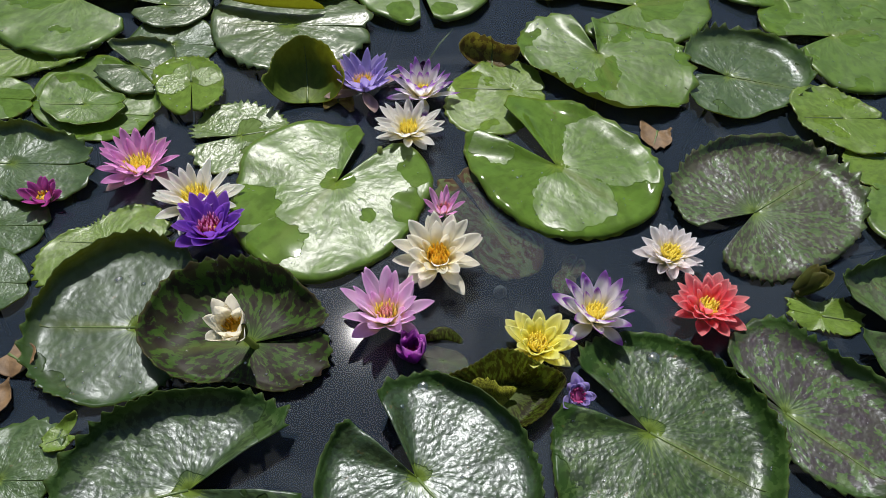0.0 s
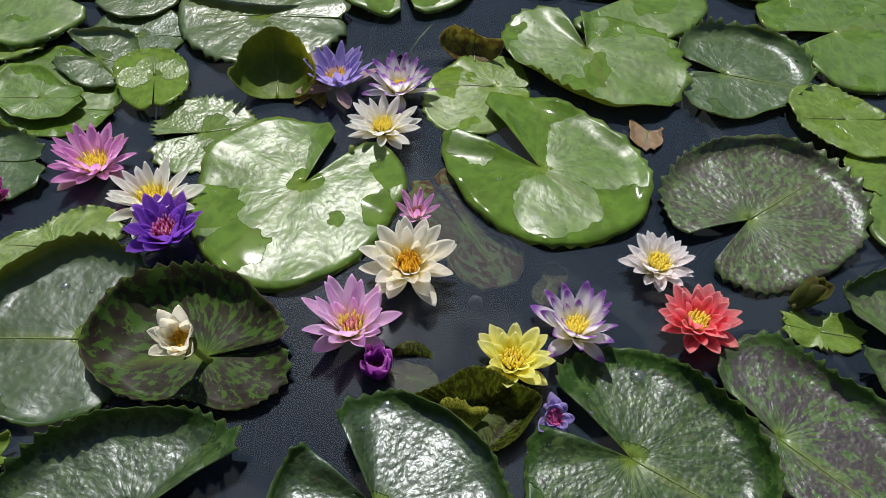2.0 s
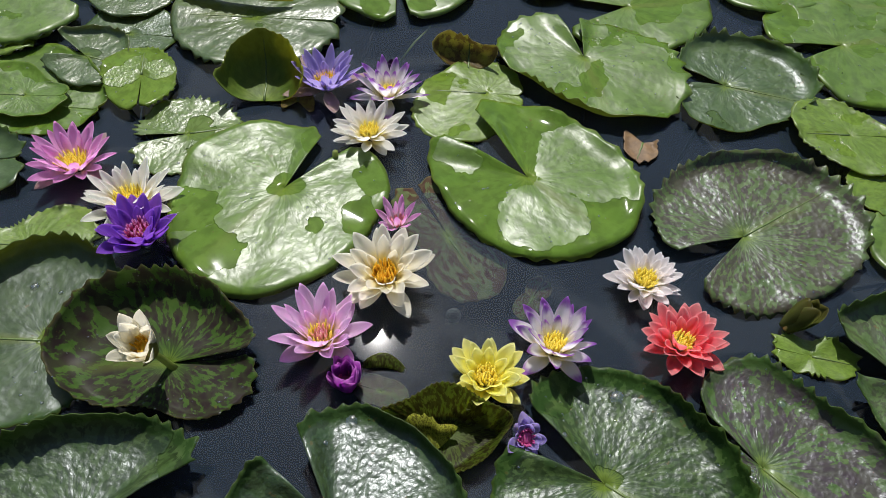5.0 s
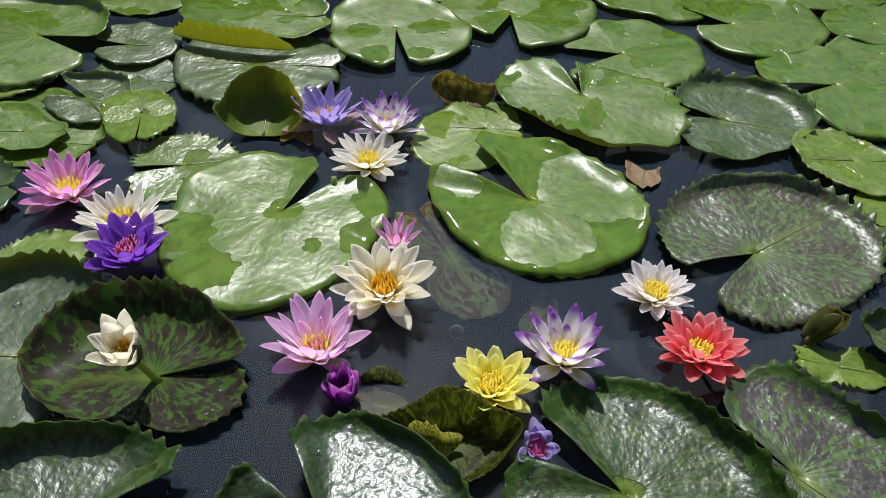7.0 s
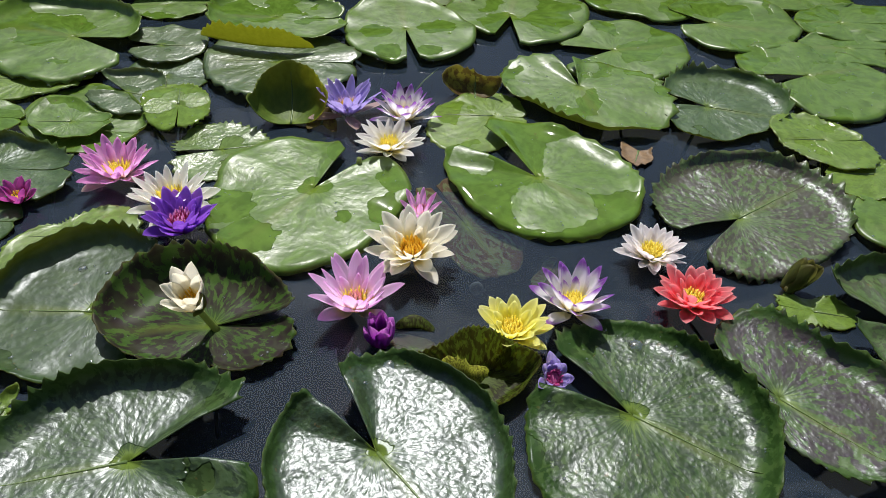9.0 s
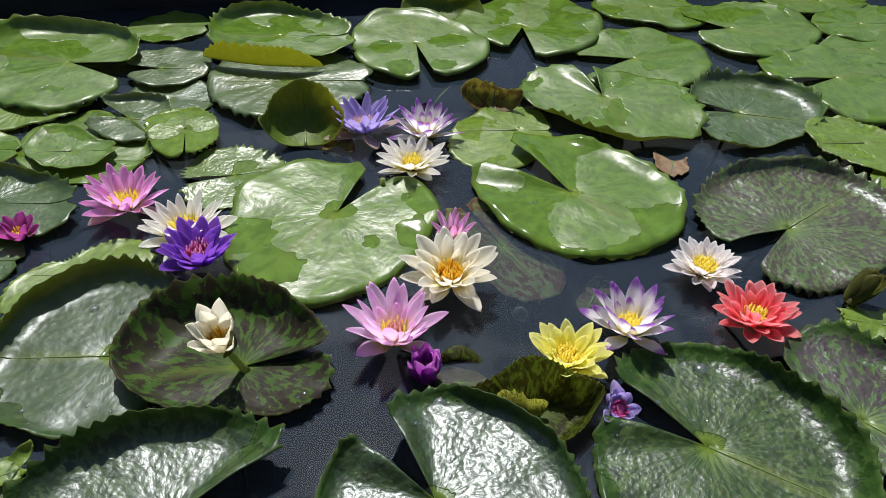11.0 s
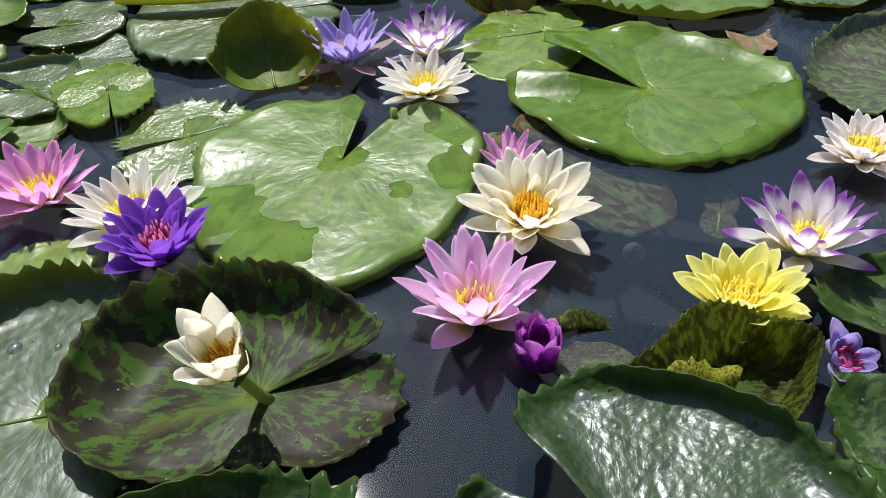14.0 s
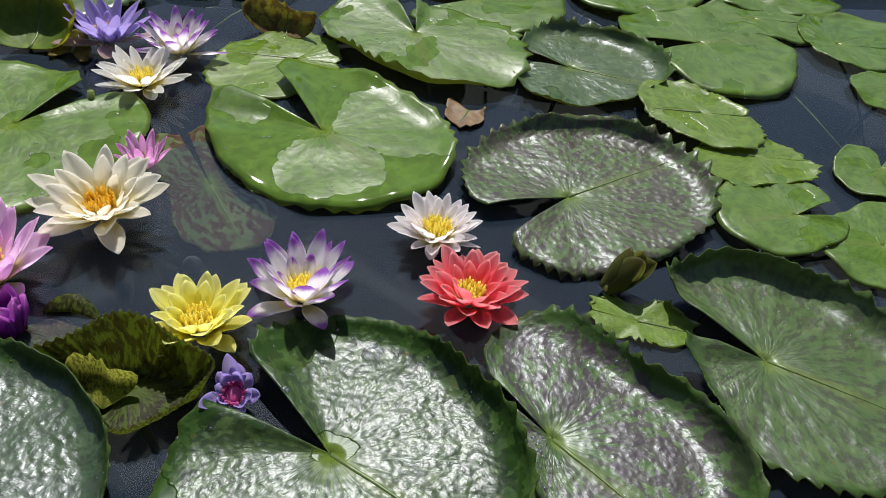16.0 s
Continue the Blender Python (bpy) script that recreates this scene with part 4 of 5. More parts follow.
lily_pad("O", (0.609, 0.472, 0.0160), 0.1162, (154, 16), (-0.21, -0.18, 0.04, -0.11, 0.02, -0.05), DULL_O, "large grey-green streaked lily pad with serrated edges", rims=((75, 70, 82, 0.7), (200, 50, 30, 0.85)), teeth=(44, 0.07), fold=0.012, seed=33)
lily_pad("P", (0.708, 0.686, 0.014), 0.0704, (16, 14), (-0.19, 0.13, 0.07, 0.03, -0.02, -0.03), FRESH, "small smooth green lily pad", fold=0.004, ridge=0.00015, rib=False, seed=34, rims=((-90, 80, -45, 0.94),))
lily_pad("Pb", (0.792, 0.652, 0.01), 0.0744, (0, 0), (0.12, 0.03, 0.08, 0.16, -0.01, 0.03), FRESH, "smooth green lily pad", ridge=0.00015, rib=False, seed=35, rims=((-90, 80, -45, 0.94),))
lily_pad("R1", (0.695, 0.795, 0.0140), 0.0622, (0, 0), (-0.06, -0.16, 0.15, 0.06, 0.04, -0.10), LIME, "small lime green lily pad", teeth=(34, 0.072), rims=((0, 180, 18, 0.8),), seed=36)
lily_pad("R2", (0.648, 0.875, 0.02), 0.0724, (0, 0), (-0.04, -0.04, -0.03, -0.19, 0.01, 0.00), LIME, "lime green serrated lily pad", teeth=(34, 0.054), rims=((60, 60, 25, 0.8),), seed=37)
lily_pad("U1", (0.928, 1.14, 0.013), 0.0928, (0, 0), (0.54, 0.21, 0.08, 0.10, 0.05, 0.02), FRESH, "green lily pad in the far part of the pond", teeth=(30, 0.022), rims=((90, 60, 20, 0.85), (-90, 80, -45, 0.94)), ridge=0.00015, rib=False, seed=38)
lily_pad("U2", (0.969, 1.021, 0.0080), 0.0683, (0, 0), (0.11, -0.13, 0.08, 0.11, 0.02, 0.04), FRESH, "green lily pad in the far part of the pond", teeth=(30, 0.022), rims=((90, 60, 20, 0.85),), ridge=0.00015, rib=False, seed=39)
lily_pad("U3", (0.857, 0.807, 0.0080), 0.0561, (60, 11), (-0.33, -0.09, -0.08, 0.02, -0.06, 0.10), FRESH, "green lily pad in the far part of the pond", teeth=(30, 0.022), rims=((90, 60, 20, 0.85),), ridge=0.00015, rib=False, seed=40)
lily_pad("U4", (0.58, 1.294, 0.014), 0.1213, (-194, 27), (-0.35, -0.13, 0.07, 0.01, 0.02, -0.08), FRESH, "green lily pad in the far part of the pond", teeth=(30, 0.022), rims=((90, 60, 20, 0.85), (-90, 80, -45, 0.94)), ridge=0.00015, rib=False, seed=41)
lily_pad("U5", (0.453, 1.401, 0.012), 0.0979, (0, 0), (-0.03, -0.02, 0.10, -0.14, -0.04, -0.05), FRESH, "green lily pad in the far part of the pond", teeth=(30, 0.022), rims=((90, 60, 20, 0.85), (-90, 80, -45, 0.94)), ridge=0.00015, rib=False, seed=42)
lily_pad("U6", (0.846, 1.319, 0.013), 0.1010, (0, 0), (0.30, 0.00, 0.23, 0.07, 0.04, 0.02), FRESH, "green lily pad in the far part of the pond", teeth=(30, 0.022), rims=((90, 60, 20, 0.85), (-90, 80, -45, 0.94)), ridge=0.00015, rib=False, seed=43)
lily_pad("U7", (0.818, 1.21, 0.011), 0.0877, (0, 0), (0.17, 0.01, 0.23, 0.04, -0.00, -0.03), FRESH, "green lily pad in the far part of the pond", teeth=(30, 0.022), rims=((90, 60, 20, 0.85), (-90, 80, -45, 0.94)), ridge=0.00015, rib=False, seed=44)
lily_pad("U8", (0.815, 1.433, 0.012), 0.0928, (0, 0), (-0.02, 0.24, 0.21, 0.11, -0.01, 0.02), FRESH, "green lily pad in the far part of the pond", teeth=(30, 0.022), rims=((90, 60, 20, 0.85), (-90, 80, -45, 0.94)), ridge=0.00015, rib=False, seed=45)
lily_pad("U9", (-0.501, 1.314, 0.0060), 0.0693, (0, 0), (0.13, -0.01, 0.14, 0.04, -0.01, 0.00), FRESH, "green lily pad in the far part of the pond", teeth=(30, 0.022), rims=((90, 60, 20, 0.85),), ridge=0.00015, rib=False, seed=46)
lily_pad("LG", (0.509, 0.518, 0.0040), 0.036, (170, 0), (-0.1, -0.05, 0.36, 0.01, -0.01, -0.07), LIME, "small bright green jagged lily leaf", teeth=(18, 0.252), stalk=False, seed=47)
# raised, curled, sunk and withered leaves
lily_pad("T", (-0.185, 0.895, 0.006), 0.0999, (-85, 84), (0.0, 0.0, 0.15, 0.0, 0.0, 0.0), RAISED, "dark raised lily leaf standing half upright", rims=((95, 130, 86, 0.03),), teeth=(30, 0.03), seed=60, stalk=False)
curled_leaf((0.101, 0.400, 0.006), "speckled olive lily leaf curled into a cup", SPECKLED, 61)
lily_pad("flap", (0.089, 0.379, 0.008), 0.046, (-84, 128), (0.1, 0.12, -0.1, 0.12, 0.06, -0.06), FLAP, "yellow-green speckled lily leaf tip folded upright", rims=((95, 60, 76, 0.02), (60, 30, 30, 0.5)), teeth=(16, 0.12), wave=0.005, seed=63, stalk=False, rib=False)
rolled_edge((0.028, 0.479, 0.0), -6, 0.048, 0.011, 0.012, SPECKLED, "small speckled lily leaf edge curling out of the water", 64)
lily_pad("curl_low", (0.026, 0.448, -0.005), 0.0245, (165, 1), (0.0, 0.0, 0.3, 0.0, 0.0, 0.0), SUNKLEAF, "dull lily leaf edge lying just under the water line", teeth=(30, 0.03), seed=65, stalk=False, rib=False)
lily_pad("sunk", (0.091, 0.672, -0.011), 0.0714, (122, 3), (0.0, 0.0, 0.4, 0.0, 0.0, 0.0), SUNKLEAF, "dark mottled lily leaf sunk under the water", teeth=(30, 0.05), tilt=(122, 9), wave=0.0, seed=62)
lily_pad("sunk_small", (0.198, 0.596, -0.035), 0.0224, (60, 3), (0.0, 0.0, 0.5, 0.0, 0.0, 0.0), SUNKLEAF, "small pale lily leaf deep under the water", tilt=(122, 10), seed=66, stalk=False)
upturned_rim(FOLDED, (-0.286, 1.120, 0.026), -10, 0.215, 0.038, -0.12, BACKLIT, "olive backlit front edge standing upright")
lily_pad("stand", (0.030, 1.361, 0.004), 0.0714, (-90, 84), (0.0, 0.0, -0.2, 0.0, 0.0, 0.0), RAISED, "dark raised lily leaf behind the pads", rims=((90, 70, 80, 0.0),), teeth=(34, 0.05), seed=73, stalk=False)
lily_pad("t_brown", (-0.138, 0.902, 0.003), 0.0306, (-90, 40), (0.0, 0.0, 0.2, 0.1, 0.0, 0.0), DRYLEAF, "browned leaf scrap beside the raised leaf", rims=((90, 80, 40, 0.2),), teeth=(12, 0.12), seed=74, stalk=False)
lily_pad("brown_roll", (0.108, 0.998, 0.002), 0.062, (-90, 95), (0.0, 0.0, -0.1, 0.2, 0.0, 0.0), DRYLEAF, "browned lily leaf rolled up with a yellow inside", rims=((80, 100, 95, 0.1),), teeth=(14, 0.08), seed=67, stalk=False)
lily_pad("dead", (0.358, 0.854, 0.003), 0.0326, (70, 60), (0.0, 0.1, 0.25, 0.1, 0.0, 0.0), DRY, "withered brown leaf scrap floating on the water", rims=((20, 60, 50, 0.5), (200, 50, 20, 0.5)), teeth=(12, 0.15), seed=68, stalk=False, thick=0.001)
lily_pad("dead2", (-0.485, 0.443, 0.006), 0.0306, (150, 70), (0.0, 0.1, 0.25, 0.1, 0.0, 0.0), DRY, "withered brown leaf at the edge of the pads", rims=((20, 60, 40, 0.5),), teeth=(12, 0.1), seed=69, stalk=False, thick=0.001)
lily_pad("dead3", (-0.485, 0.397, 0.008), 0.0306, (100, 60), (0.0, 0.1, 0.25, 0.1, 0.0, 0.0), DRY, "withered brown leaf at the edge of the pads", rims=((0, 60, 40, 0.5),), teeth=(12, 0.1), seed=70, stalk=False, thick=0.001)
lily_pad("green_curl", (-0.383, 0.341, 0.012), 0.0224, (30, 40), (0.0, 0.1, 0.25, 0.1, 0.0, 0.0), LIME, "small crinkled bright green leaf scrap", rims=((90, 60, 60, 0.3), (-60, 60, 50, 0.3)), teeth=(12, 0.15), seed=71, stalk=False)

# ---- flowers ----
LILAC_P = petal_material("lilac_pink_petal", (0.95, 0.74, 0.74), (0.9, 0.52, 0.82), (0.84, 0.36, 0.72))
PINK_P = petal_material("soft_pink_petal", (0.95, 0.84, 0.42), (0.97, 0.73, 0.93), (0.92, 0.54, 0.88))
WHITE_P = petal_material("white_petal", (0.92, 0.82, 0.25), (0.96, 0.93, 0.86), (0.95, 0.94, 0.89))
CREAM_P = petal_material("cream_petal", (0.96, 0.86, 0.42), (0.97, 0.93, 0.8), (0.97, 0.93, 0.82), veins=0.15)
BLUSH_P = petal_material("blush_white_petal", (0.94, 0.88, 0.5), (0.97, 0.92, 0.9), (0.97, 0.92, 0.92), veins=0.12)
YELLOW_P = petal_material("yellow_petal", (0.94, 0.85, 0.12), (0.97, 0.93, 0.3), (0.97, 0.95, 0.42), share=0.74, veins=0.15)
RED_P = petal_material("coral_red_petal", (0.97, 0.5, 0.34), (0.97, 0.25, 0.29), (0.97, 0.42, 0.42))
VIOLET_P = petal_material("deep_violet_petal", (0.42, 0.14, 0.54), (0.31, 0.105, 0.62), (0.34, 0.135, 0.69))
BLUE_P = petal_material("blue_violet_petal", (0.68, 0.62, 0.84), (0.51, 0.43, 0.78), (0.47, 0.37, 0.75))
TWO_P = petal_material("white_petal_with_purple_tip", (0.96, 0.88, 0.5), (0.96, 0.93, 0.93), (0.34, 0.09, 0.52), edge=(0.36, 0.1, 0.52), tips=(0.66, 0.9))
PURPLE_P = petal_material("dark_purple_petal", (0.42, 0.06, 0.44), (0.46, 0.08, 0.54), (0.68, 0.26, 0.66), tips=(0.6, 1.0))
MAGENTA_P = petal_material("magenta_petal", (0.55, 0.14, 0.34), (0.52, 0.1, 0.38), (0.5, 0.1, 0.38))
BUD_P = petal_material("aged_cream_petal", (0.93, 0.82, 0.45), (0.95, 0.91, 0.78), (0.95, 0.9, 0.74))
DARK_P = petal_material("blackish_purple_petal", (0.05, 0.02, 0.05), (0.04, 0.015, 0.05), (0.05, 0.02, 0.07), share=0.2)
SEPAL_P = petal_material("olive_sepal", (0.22, 0.24, 0.07), (0.17, 0.19, 0.045), (0.14, 0.13, 0.035))
PALE_SEPAL = petal_material("pale_sepal", (0.75, 0.6, 0.5), (0.7, 0.52, 0.5), (0.6, 0.45, 0.4))

flower("water_lily", "soft pink water lily with pink stamens", (-0.044, 0.5, 0.004), [(9, 0.062, 0.018, 38, 0.32, 8), (11, 0.06, 0.017, 52, 0.36, 8), (7, 0.032, 0.012, 60, 0.36, 6)], PINK_P, (YOLK, YOLK, ROSE), 0.013, 0.008, ((30, 0.017, 22), (22, 0.018, 12), (12, 0.018, 5)), sepals=(4, 0.05, 0.023, 16, 0.2, 4, PINK_P), tilt=(95, 3), seed=1, turn=-142)
flower("water_lily", "large cream water lily with orange stamens", (0.019, 0.585, 0.018), [(8, 0.054, 0.021, 20, 0.3, 10), (9, 0.054, 0.02, 36, 0.35, 12), (8, 0.044, 0.018, 48, 0.4, 12), (6, 0.026, 0.013, 54, 0.4, 12)], CREAM_P, (ORANGE, ORANGE), 0.018, 0.007, ((30, 0.015, 14), (24, 0.014, 16), (12, 0.012, 10)), sepals=(4, 0.05, 0.021, 12, 0.2, 4, CREAM_P), tilt=(-95, 8), seed=2, turn=128)
flower("water_lily", "yellow water lily in full bloom", (0.139, 0.459, 0.010), [(8, 0.044, 0.018, 30, 0.3, 10), (9, 0.043, 0.017, 46, 0.35, 10), (8, 0.03, 0.014, 54, 0.35, 10)], YELLOW_P, (YOLK, YOLK), 0.014, 0.008, ((28, 0.014, 20), (22, 0.013, 18), (12, 0.012, 8)), sepals=(4, 0.042, 0.02, 22, 0.2, 4, YELLOW_P), seed=3)
flower("water_lily", "white water lily with purple-tipped petals", (0.214, 0.503, 0.010), [(9, 0.054, 0.017, 42, 0.35, 6), (9, 0.052, 0.016, 56, 0.35, 6), (6, 0.028, 0.012, 58, 0.35, 6)], TWO_P, (YOLK, YOLK), 0.014, 0.008, ((28, 0.014, 16), (20, 0.013, 18), (10, 0.012, 8)), sepals=(4, 0.048, 0.018, 12, 0.2, 6, TWO_P), turn=35, seed=4, tilt=(95, 7))
flower("water_lily", "coral red water lily with yellow stamens", (0.357, 0.517, 0.010), [(10, 0.046, 0.019, 18, 0.35, 14), (10, 0.045, 0.018, 33, 0.4, 14), (9, 0.040, 0.016, 48, 0.4, 14), (7, 0.030, 0.013, 60, 0.4, 12)], RED_P, (YOLK, YOLK), 0.013, 0.008, ((24, 0.013, 24), (18, 0.012, 20), (10, 0.010, 8)), seed=5)
flower("water_lily", "pale blush-white water lily", (0.326, 0.601, 0.009), [(12, 0.039, 0.014, 26, 0.35, 12), (12, 0.038, 0.013, 40, 0.35, 12), (9, 0.031, 0.012, 50, 0.35, 10), (6, 0.018, 0.009, 54, 0.35, 8)], BLUSH_P, (YOLK, YOLK), 0.014, 0.008, ((28, 0.013, 26), (22, 0.012, 20), (12, 0.011, 8)), sepals=(4, 0.04, 0.014, 10, 0.2, 6, BLUSH_P), seed=6)
flower("water_lily", "lilac-pink water lily with yellow stamens", (-0.404, 0.744, 0.006), [(11, 0.052, 0.015, 28, 0.35, 8), (11, 0.05, 0.014, 46, 0.35, 8), (8, 0.038, 0.012, 62, 0.35, 8)], LILAC_P, (YOLK, ORANGE), 0.019, 0.006, ((34, 0.016, 32), (24, 0.015, 24), (14, 0.013, 10)), sepals=(4, 0.052, 0.018, 10, 0.2, 4, PALE_SEPAL), seed=7)
flower("water_lily", "white water lily with a yellow heart", (-0.312, 0.684, 0.005), [(10, 0.053, 0.015, 22, 0.35, 8), (10, 0.051, 0.014, 42, 0.35, 8), (8, 0.038, 0.012, 58, 0.35, 8)], WHITE_P, (YOLK, YOLK), 0.019, 0.006, ((34, 0.018, 34), (26, 0.017, 24), (14, 0.015, 10)), sepals=(4, 0.052, 0.018, 9, 0.2, 4, WHITE_P), seed=8)
flower("water_lily", "deep violet water lily with magenta stamens", (-0.28, 0.624, 0.014), [(9, 0.049, 0.021, 34, 0.35, 12), (9, 0.048, 0.02, 51, 0.4, 10), (8, 0.035, 0.015, 64, 0.4, 10)], VIOLET_P, (PINKTIP, ORANGE), 0.017, 0.008, ((34, 0.016, 30), (26, 0.015, 22), (14, 0.013, 10)), seed=9)
flower("water_lily", "blue-violet water lily with yellow stamens", (-0.099, 0.929, 0.006), [(10, 0.055, 0.017, 38, 0.35, 6), (11, 0.053, 0.016, 52, 0.35, 6), (6, 0.028, 0.012, 60, 0.35, 6)], BLUE_P, (BLUETIP, YOLK), 0.016, 0.008, ((34, 0.018, 30), (26, 0.017, 22), (14, 0.015, 10)), sepals=(4, 0.062, 0.02, 9, 0.2, 6, PALE_SEPAL), seed=10, tilt=(95, 6))
flower("water_lily", "white water lily with purple-edged petals", (-0.006, 0.912, 0.008), [(10, 0.054, 0.015, 38, 0.35, 6), (10, 0.052, 0.014, 52, 0.35, 6), (8, 0.034, 0.012, 64, 0.35, 6)], TWO_P, (YOLK, YOLK), 0.012, 0.008, ((24, 0.012, 16), (18, 0.011, 18), (10, 0.010, 8)), sepals=(4, 0.05, 0.018, 9, 0.2, 6, TWO_P), seed=11, tilt=(95, 6))
flower("water_lily", "small white water lily with a yellow heart", (-0.026, 0.830, 0.006), [(10, 0.05, 0.014, 22, 0.35, 8), (9, 0.045, 0.014, 38, 0.35, 8), (7, 0.026, 0.01, 48, 0.35, 8)], WHITE_P, (YOLK, YOLK), 0.013, 0.008, ((28, 0.014, 24), (20, 0.013, 18), (10, 0.012, 8)), sepals=(4, 0.048, 0.016, 9, 0.2, 6, WHITE_P), seed=12)
flower("water_lily", "small magenta half-open water lily", (-0.518, 0.682, 0.006), [(6, 0.03, 0.014, 38, 0.4, 16), (6, 0.027, 0.012, 58, 0.4, 16)], MAGENTA_P, (ORANGE, ORANGE), 0.010, 0.005, ((14, 0.008, 18),), seed=13)
flower("water_lily", "small pink half-open water lily", (0.026, 0.674, 0.008), [(8, 0.034, 0.009, 48, 0.4, 10), (7, 0.03, 0.008, 66, 0.4, 10)], LILAC_P, (ROSE, ROSE), 0.010, 0.005, ((14, 0.010, 14),), seed=14)
flower("water_lily_bud", "opening cream water lily bud on a stalk", (-0.212, 0.452, 0.052), [(7, 0.047, 0.02, 65, 0.45, 12), (6, 0.041, 0.018, 75, 0.45, 8)], BUD_P, (ORANGE, ORANGE), 0.014, 0.006, ((22, 0.014, 16), (14, 0.012, 10)), tilt=(-100, 18), turn=-65, sepals=(1, 0.042, 0.03, 58, 0.6, 50, SEPAL_P), seed=15, stalk_to=(-0.196, 0.455, 0.009), category="flower bud")
flower("water_lily_bud", "dark purple water lily bud just opening", (-0.011, 0.452, -0.002), [(5, 0.039, 0.018, 66, 0.6, 34), (5, 0.037, 0.017, 74, 0.6, 26), (5, 0.03, 0.014, 78, 0.5, 20)], PURPLE_P, (MAGENTA, MAGENTA), 0.014, 0.005, ((14, 0.010, 10),), sepals=(4, 0.034, 0.019, 62, 0.6, 40, PURPLE_P), seed=16, category="flower bud")
flower("water_lily", "small violet water lily squeezed between leaves", (0.18, 0.398, 0.01), [(7, 0.018, 0.012, 32, 0.5, 36), (6, 0.017, 0.010, 55, 0.5, 36)], BLUE_P, (MAGENTA, MAGENTA), 0.011, 0.005, ((20, 0.008, 18),), turn=60, sepals=(2, 0.027, 0.013, 45, 0.3, 5, BLUE_P), tilt=(-80, 25), seed=17)
flower("water_lily_bud", "closed green and cream water lily bud", (0.486, 0.553, 0.004), [(4, 0.040, 0.018, 76, 0.8, 30)], CREAM_P, (YOLK, YOLK), 0.012, 0.003, ((6, 0.01, 5),), sepals=(4, 0.050, 0.026, 73, 0.8, 32, SEPAL_P), tilt=(25, 36), seed=18, category="flower bud")

flower("water_lily_bud", "closed dark purple water lily bud", (-0.006, 0.948, 0.01), [(4, 0.034, 0.018, 74, 0.7, 28)], DARK_P, (MAGENTA, MAGENTA), 0.009, 0.003, ((6, 0.01, 5),), tilt=(80, 12), seed=19, category="flower bud")

# ---- small things ----
def round_body(name, label, category, at, size, material, tilt=0.0, tip=0.0):
    bm = bmesh.new()
    bmesh.ops.create_uvsphere(bm, u_segments=20, v_segments=12, radius=1.0)
    for v in bm.verts:
        if v.co.z > 0:
            v.co.x *= 1 - tip * v.co.z ** 2
            v.co.y *= 1 - tip * v.co.z ** 2
        v.co.x, v.co.y, v.co.z = v.co.x * size[0], v.co.y * size[1], v.co.z * size[2]
    me = bpy.data.meshes.new(name)
    bm.to_mesh(me)
    bm.free()
    me.polygons.foreach_set("use_smooth", np.ones(len(me.polygons), dtype=bool))
    me.materials.append(material)
    ob = tagged(new(name, me), label, category)
    ob.matrix_world = pose(*at, tilt, 0, 0)
    return ob


def stem_thing(name, label, points, radius, material):
    bm = bmesh.new()
    tube(bm, points, [radius] * (len(points) - 1) + [radius * 0.8], 10)
    me = bpy.data.meshes.new(name)
    bm.to_mesh(me)
    bm.free()
    me.polygons.foreach_set("use_smooth", np.ones(len(me.polygons), dtype=bool))
    me.materials.append(material)
    return tagged(new(name, me), label, "plant stem")


round_body("leaf_tip", "rounded young leaf tip just under the water", "young leaf", (0.102, 0.559, -0.022), (0.009, 0.009, 0.017), TIPGREY, 8, 0.5)
stem_thing("stem_strand", "thin pale stem lying under the water", [(0.0, 1.03, -0.03), (0.02, 1.07, -0.016), (0.044, 1.108, -0.008)], 0.0016, STEM)
stem_thing("stem_strand", "thin pale stem lying under the water", [(0.812, 1.03, -0.012), (0.824, 0.94, -0.006), (0.838, 0.85, -0.01)], 0.0013, STEM)
stem_thing("cut_stem", "short cut green stem standing in the water", [(-0.067, 0.783, -0.05), (-0.067, 0.782, 0.0), (-0.066, 0.783, 0.023)], 0.0045, STEM)


def drop_mesh(points, seed):
    """Flat clear beads of water, each (place, normal, radius), joined."""
    rng = np.random.RandomState(seed)
    verts, faces = [], []
    for place, up, rad in points:
        up = Vector(up).normalized()
        x = up.orthogonal().normalized()
        y = up.cross(x)
        base = len(verts)
        sq = rng.uniform(0.75, 1.0)
        for lift, wide in ((0.0, 1.0), (0.3, 0.92), (0.52, 0.6)):
            for k in range(10):
                a = k * math.tau / 10
                verts.append(tuple(Vector(place) + rad * (wide * (math.cos(a) * x + sq * math.sin(a) * y) + lift * up)))
        verts.append(tuple(Vector(place) + rad * 0.6 * up))
        for r0 in (0, 10):
            for k in range(10):
                faces.append((base + r0 + k, base + r0 + (k + 1) % 10, base + r0 + 10 + (k + 1) % 10, base + r0 + 10 + k))
        for k in range(10):
            faces.append((base + 20 + k, base + 20 + (k + 1) % 10, base + 30))
        faces.append(tuple(base + k for k in reversed(range(10))))
    me = bpy.data.meshes.new("water_droplets")
    me.from_pydata(verts, [], faces)
    me.polygons.foreach_set("use_smooth", np.ones(len(me.polygons), dtype=bool))
    me.materials.append(DROP)
    return me


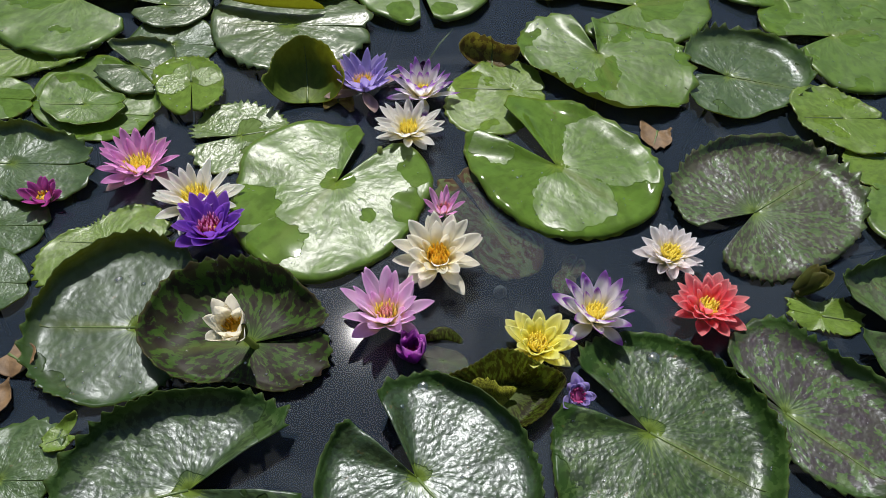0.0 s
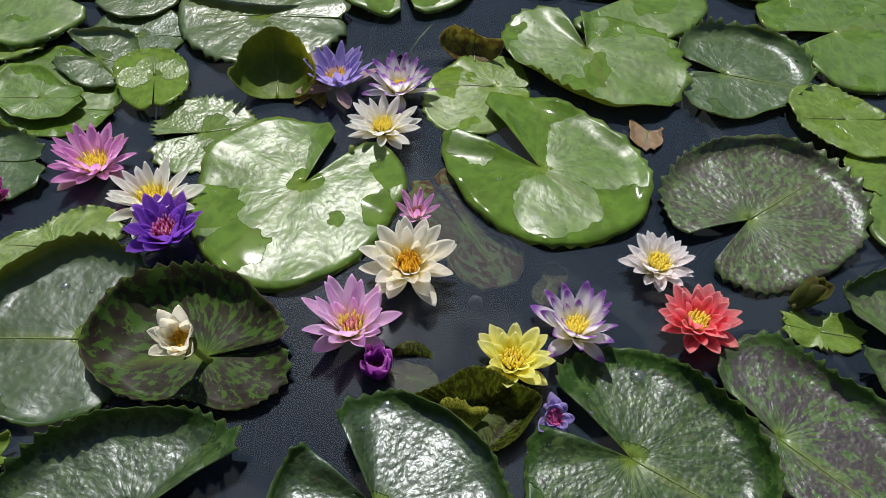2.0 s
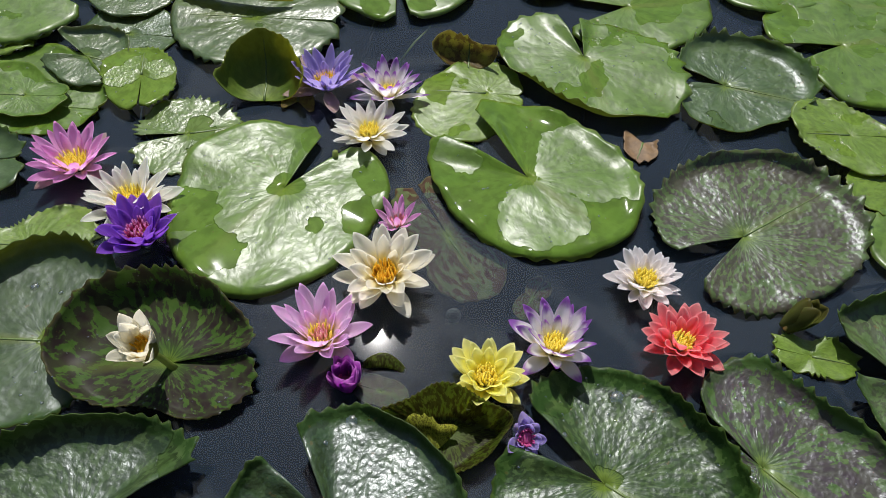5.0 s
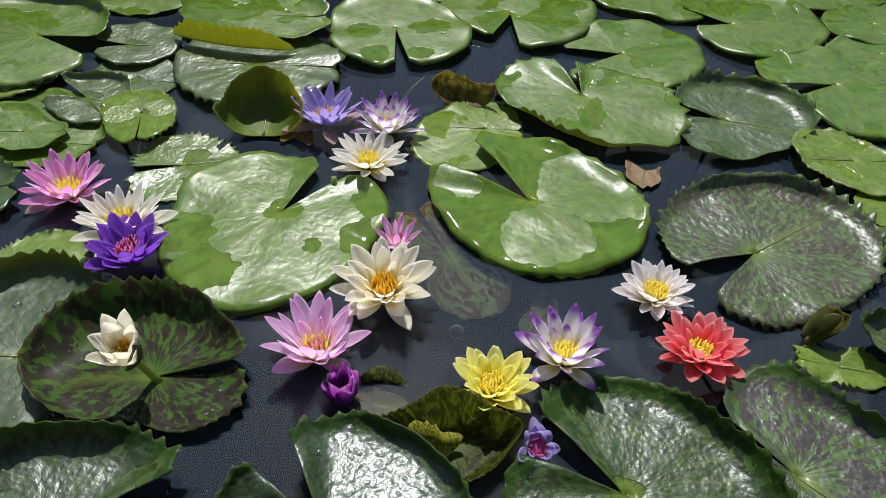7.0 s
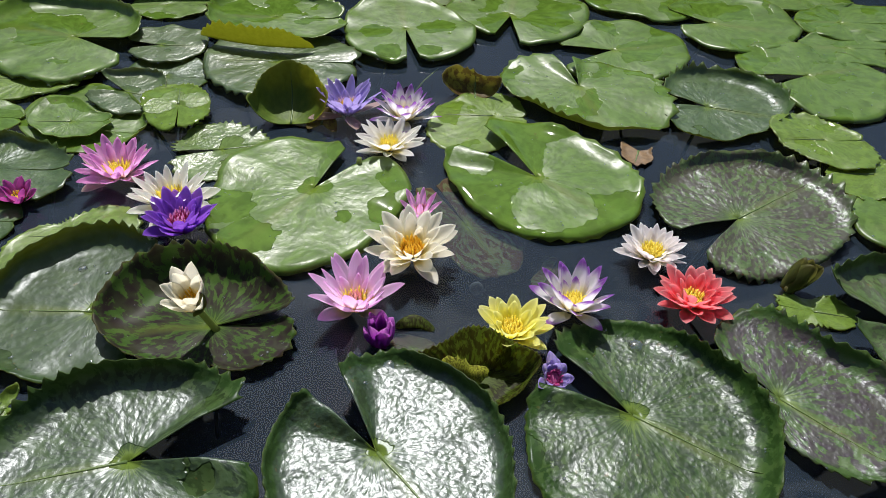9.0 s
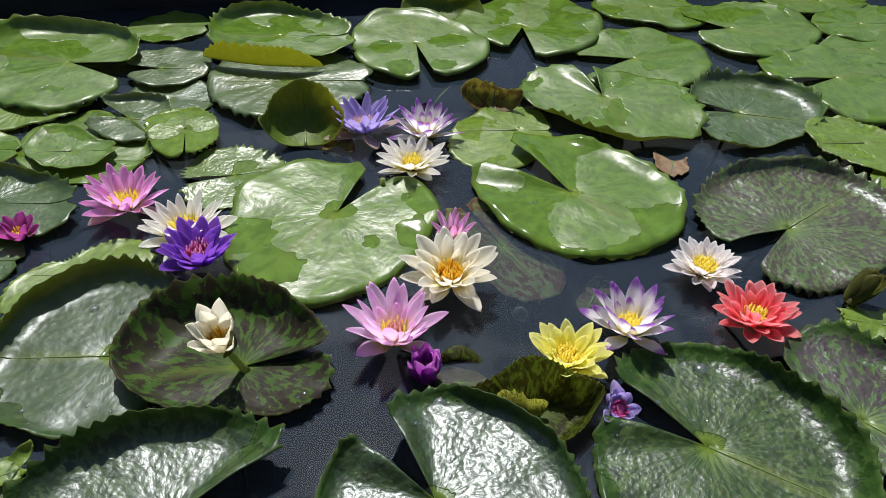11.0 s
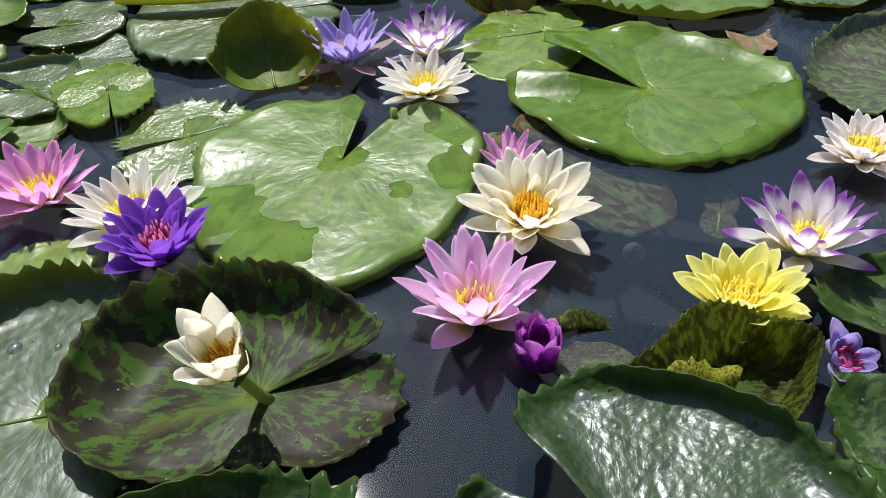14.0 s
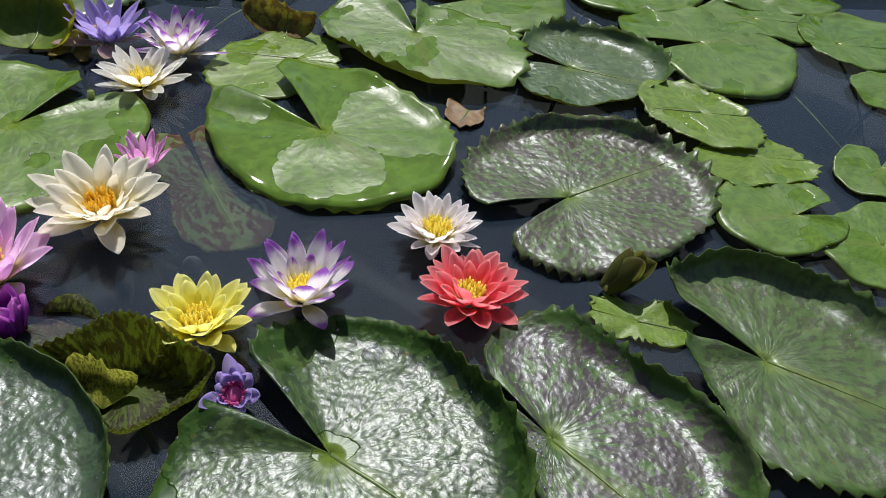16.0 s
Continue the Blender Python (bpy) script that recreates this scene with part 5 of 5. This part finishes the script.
def pad_point(key, i, j):
    at, ang, u, top = PADS[key]
    p = top[i, j]
    a = top[(i + 1) % len(ang), j] - top[i - 1, j] if 0 < i < len(ang) - 1 else top[min(i + 1, len(ang) - 1), j] - top[max(i - 1, 0), j]
    b = top[i, min(j + 1, len(u) - 1)] - top[i, max(j - 1, 0)]
    nrm = np.cross(b, a)
    if nrm[2] < 0:
        nrm = -nrm
    return at + p, nrm


def droplets(key, count, edge, seed, size=(0.0007, 0.0024)):
    """Scatters small drops over a pad, and beads along its edge."""
    rng = np.random.RandomState(seed)
    ang, u = PADS[key][1], PADS[key][2]
    pts = []
    for k in range(count + edge):
        i = rng.randint(2, len(ang) - 2)
        j = len(u) - 1 if k >= count else int(3 + (len(u) - 5) * math.sqrt(rng.rand()))
        place, nrm = pad_point(key, i, j)
        pts.append((place, nrm, rng.uniform(*size) * (0.8 if k >= count else 1.0)))
    tagged(new("water_droplets", drop_mesh(pts, seed)), "scattered clear water droplets on a lily pad", "water droplets", kind="stuff")


def big_drop(key, x, y, rad):
    """One larger drop at the place on the pad nearest to (x, y)."""
    at, ang, u, top = PADS[key]
    d = (top[..., 0] + at[0] - x) ** 2 + (top[..., 1] + at[1] - y) ** 2
    i, j = np.unravel_index(d.argmin(), d.shape)
    place, nrm = pad_point(key, int(i), int(j))
    ob = new("water_drop", drop_mesh([(place, nrm, rad)], 3))
    tagged(ob, "large clear water drop lying on a lily pad", "water drop", "large drops on pads")


for number, (key, count, edge) in enumerate((("A", 45, 16), ("B", 40, 10), ("L", 90, 40), ("K", 30, 21), ("J", 54, 61), ("C", 36, 28), ("M", 15, 25), ("N", 12, 18), ("Q", 12, 21), ("P2", 21, 21), ("Y", 39, 18), ("D", 36, 28), ("E", 27, 18), ("F", 60, 25), ("G", 60, 25), ("O", 21, 18), ("V", 12, 25), ("H", 24, 21), ("P", 12, 14), ("R1", 12, 14), ("R2", 15, 25), ("P4", 18, 14), ("P3", 15, 18), ("I", 15, 10), ("X", 15, 10), ("W", 12, 10))):
    droplets(key, count, edge, 100 + number)
for key, x, y, rad in (("E", 0.003, 0.399, 0.009), ("E", -0.020, 0.373, 0.004), ("Y", -0.387, 0.555, 0.006), ("Y", -0.319, 0.551, 0.008), ("Y", -0.410, 0.408, 0.004), ("Y", -0.353, 0.545, 0.0035), ("F", 0.280, 0.450, 0.011), ("F", 0.218, 0.397, 0.004), ("G", 0.454, 0.447, 0.006), ("E", -0.067, 0.401, 0.0022), ("E", -0.109, 0.359, 0.0022), ("D", -0.101, 0.475, 0.002), ("D", -0.120, 0.436, 0.002), ("S1", -0.136, 0.358, 0.002)):
    big_drop(key, x, y, rad)

# tiny bubbles floating on the open water
rng_b = np.random.RandomState(9)
specks = [((rng_b.uniform(-0.13, 0.12), rng_b.uniform(0.3, 0.56), 0.0003), (0, 0, 1), rng_b.uniform(0.0004, 0.0011)) for _ in range(60)]
tagged(new("water_bubbles", drop_mesh(specks, 4)), "tiny clear bubbles floating on the open water", "bubbles", kind="stuff")
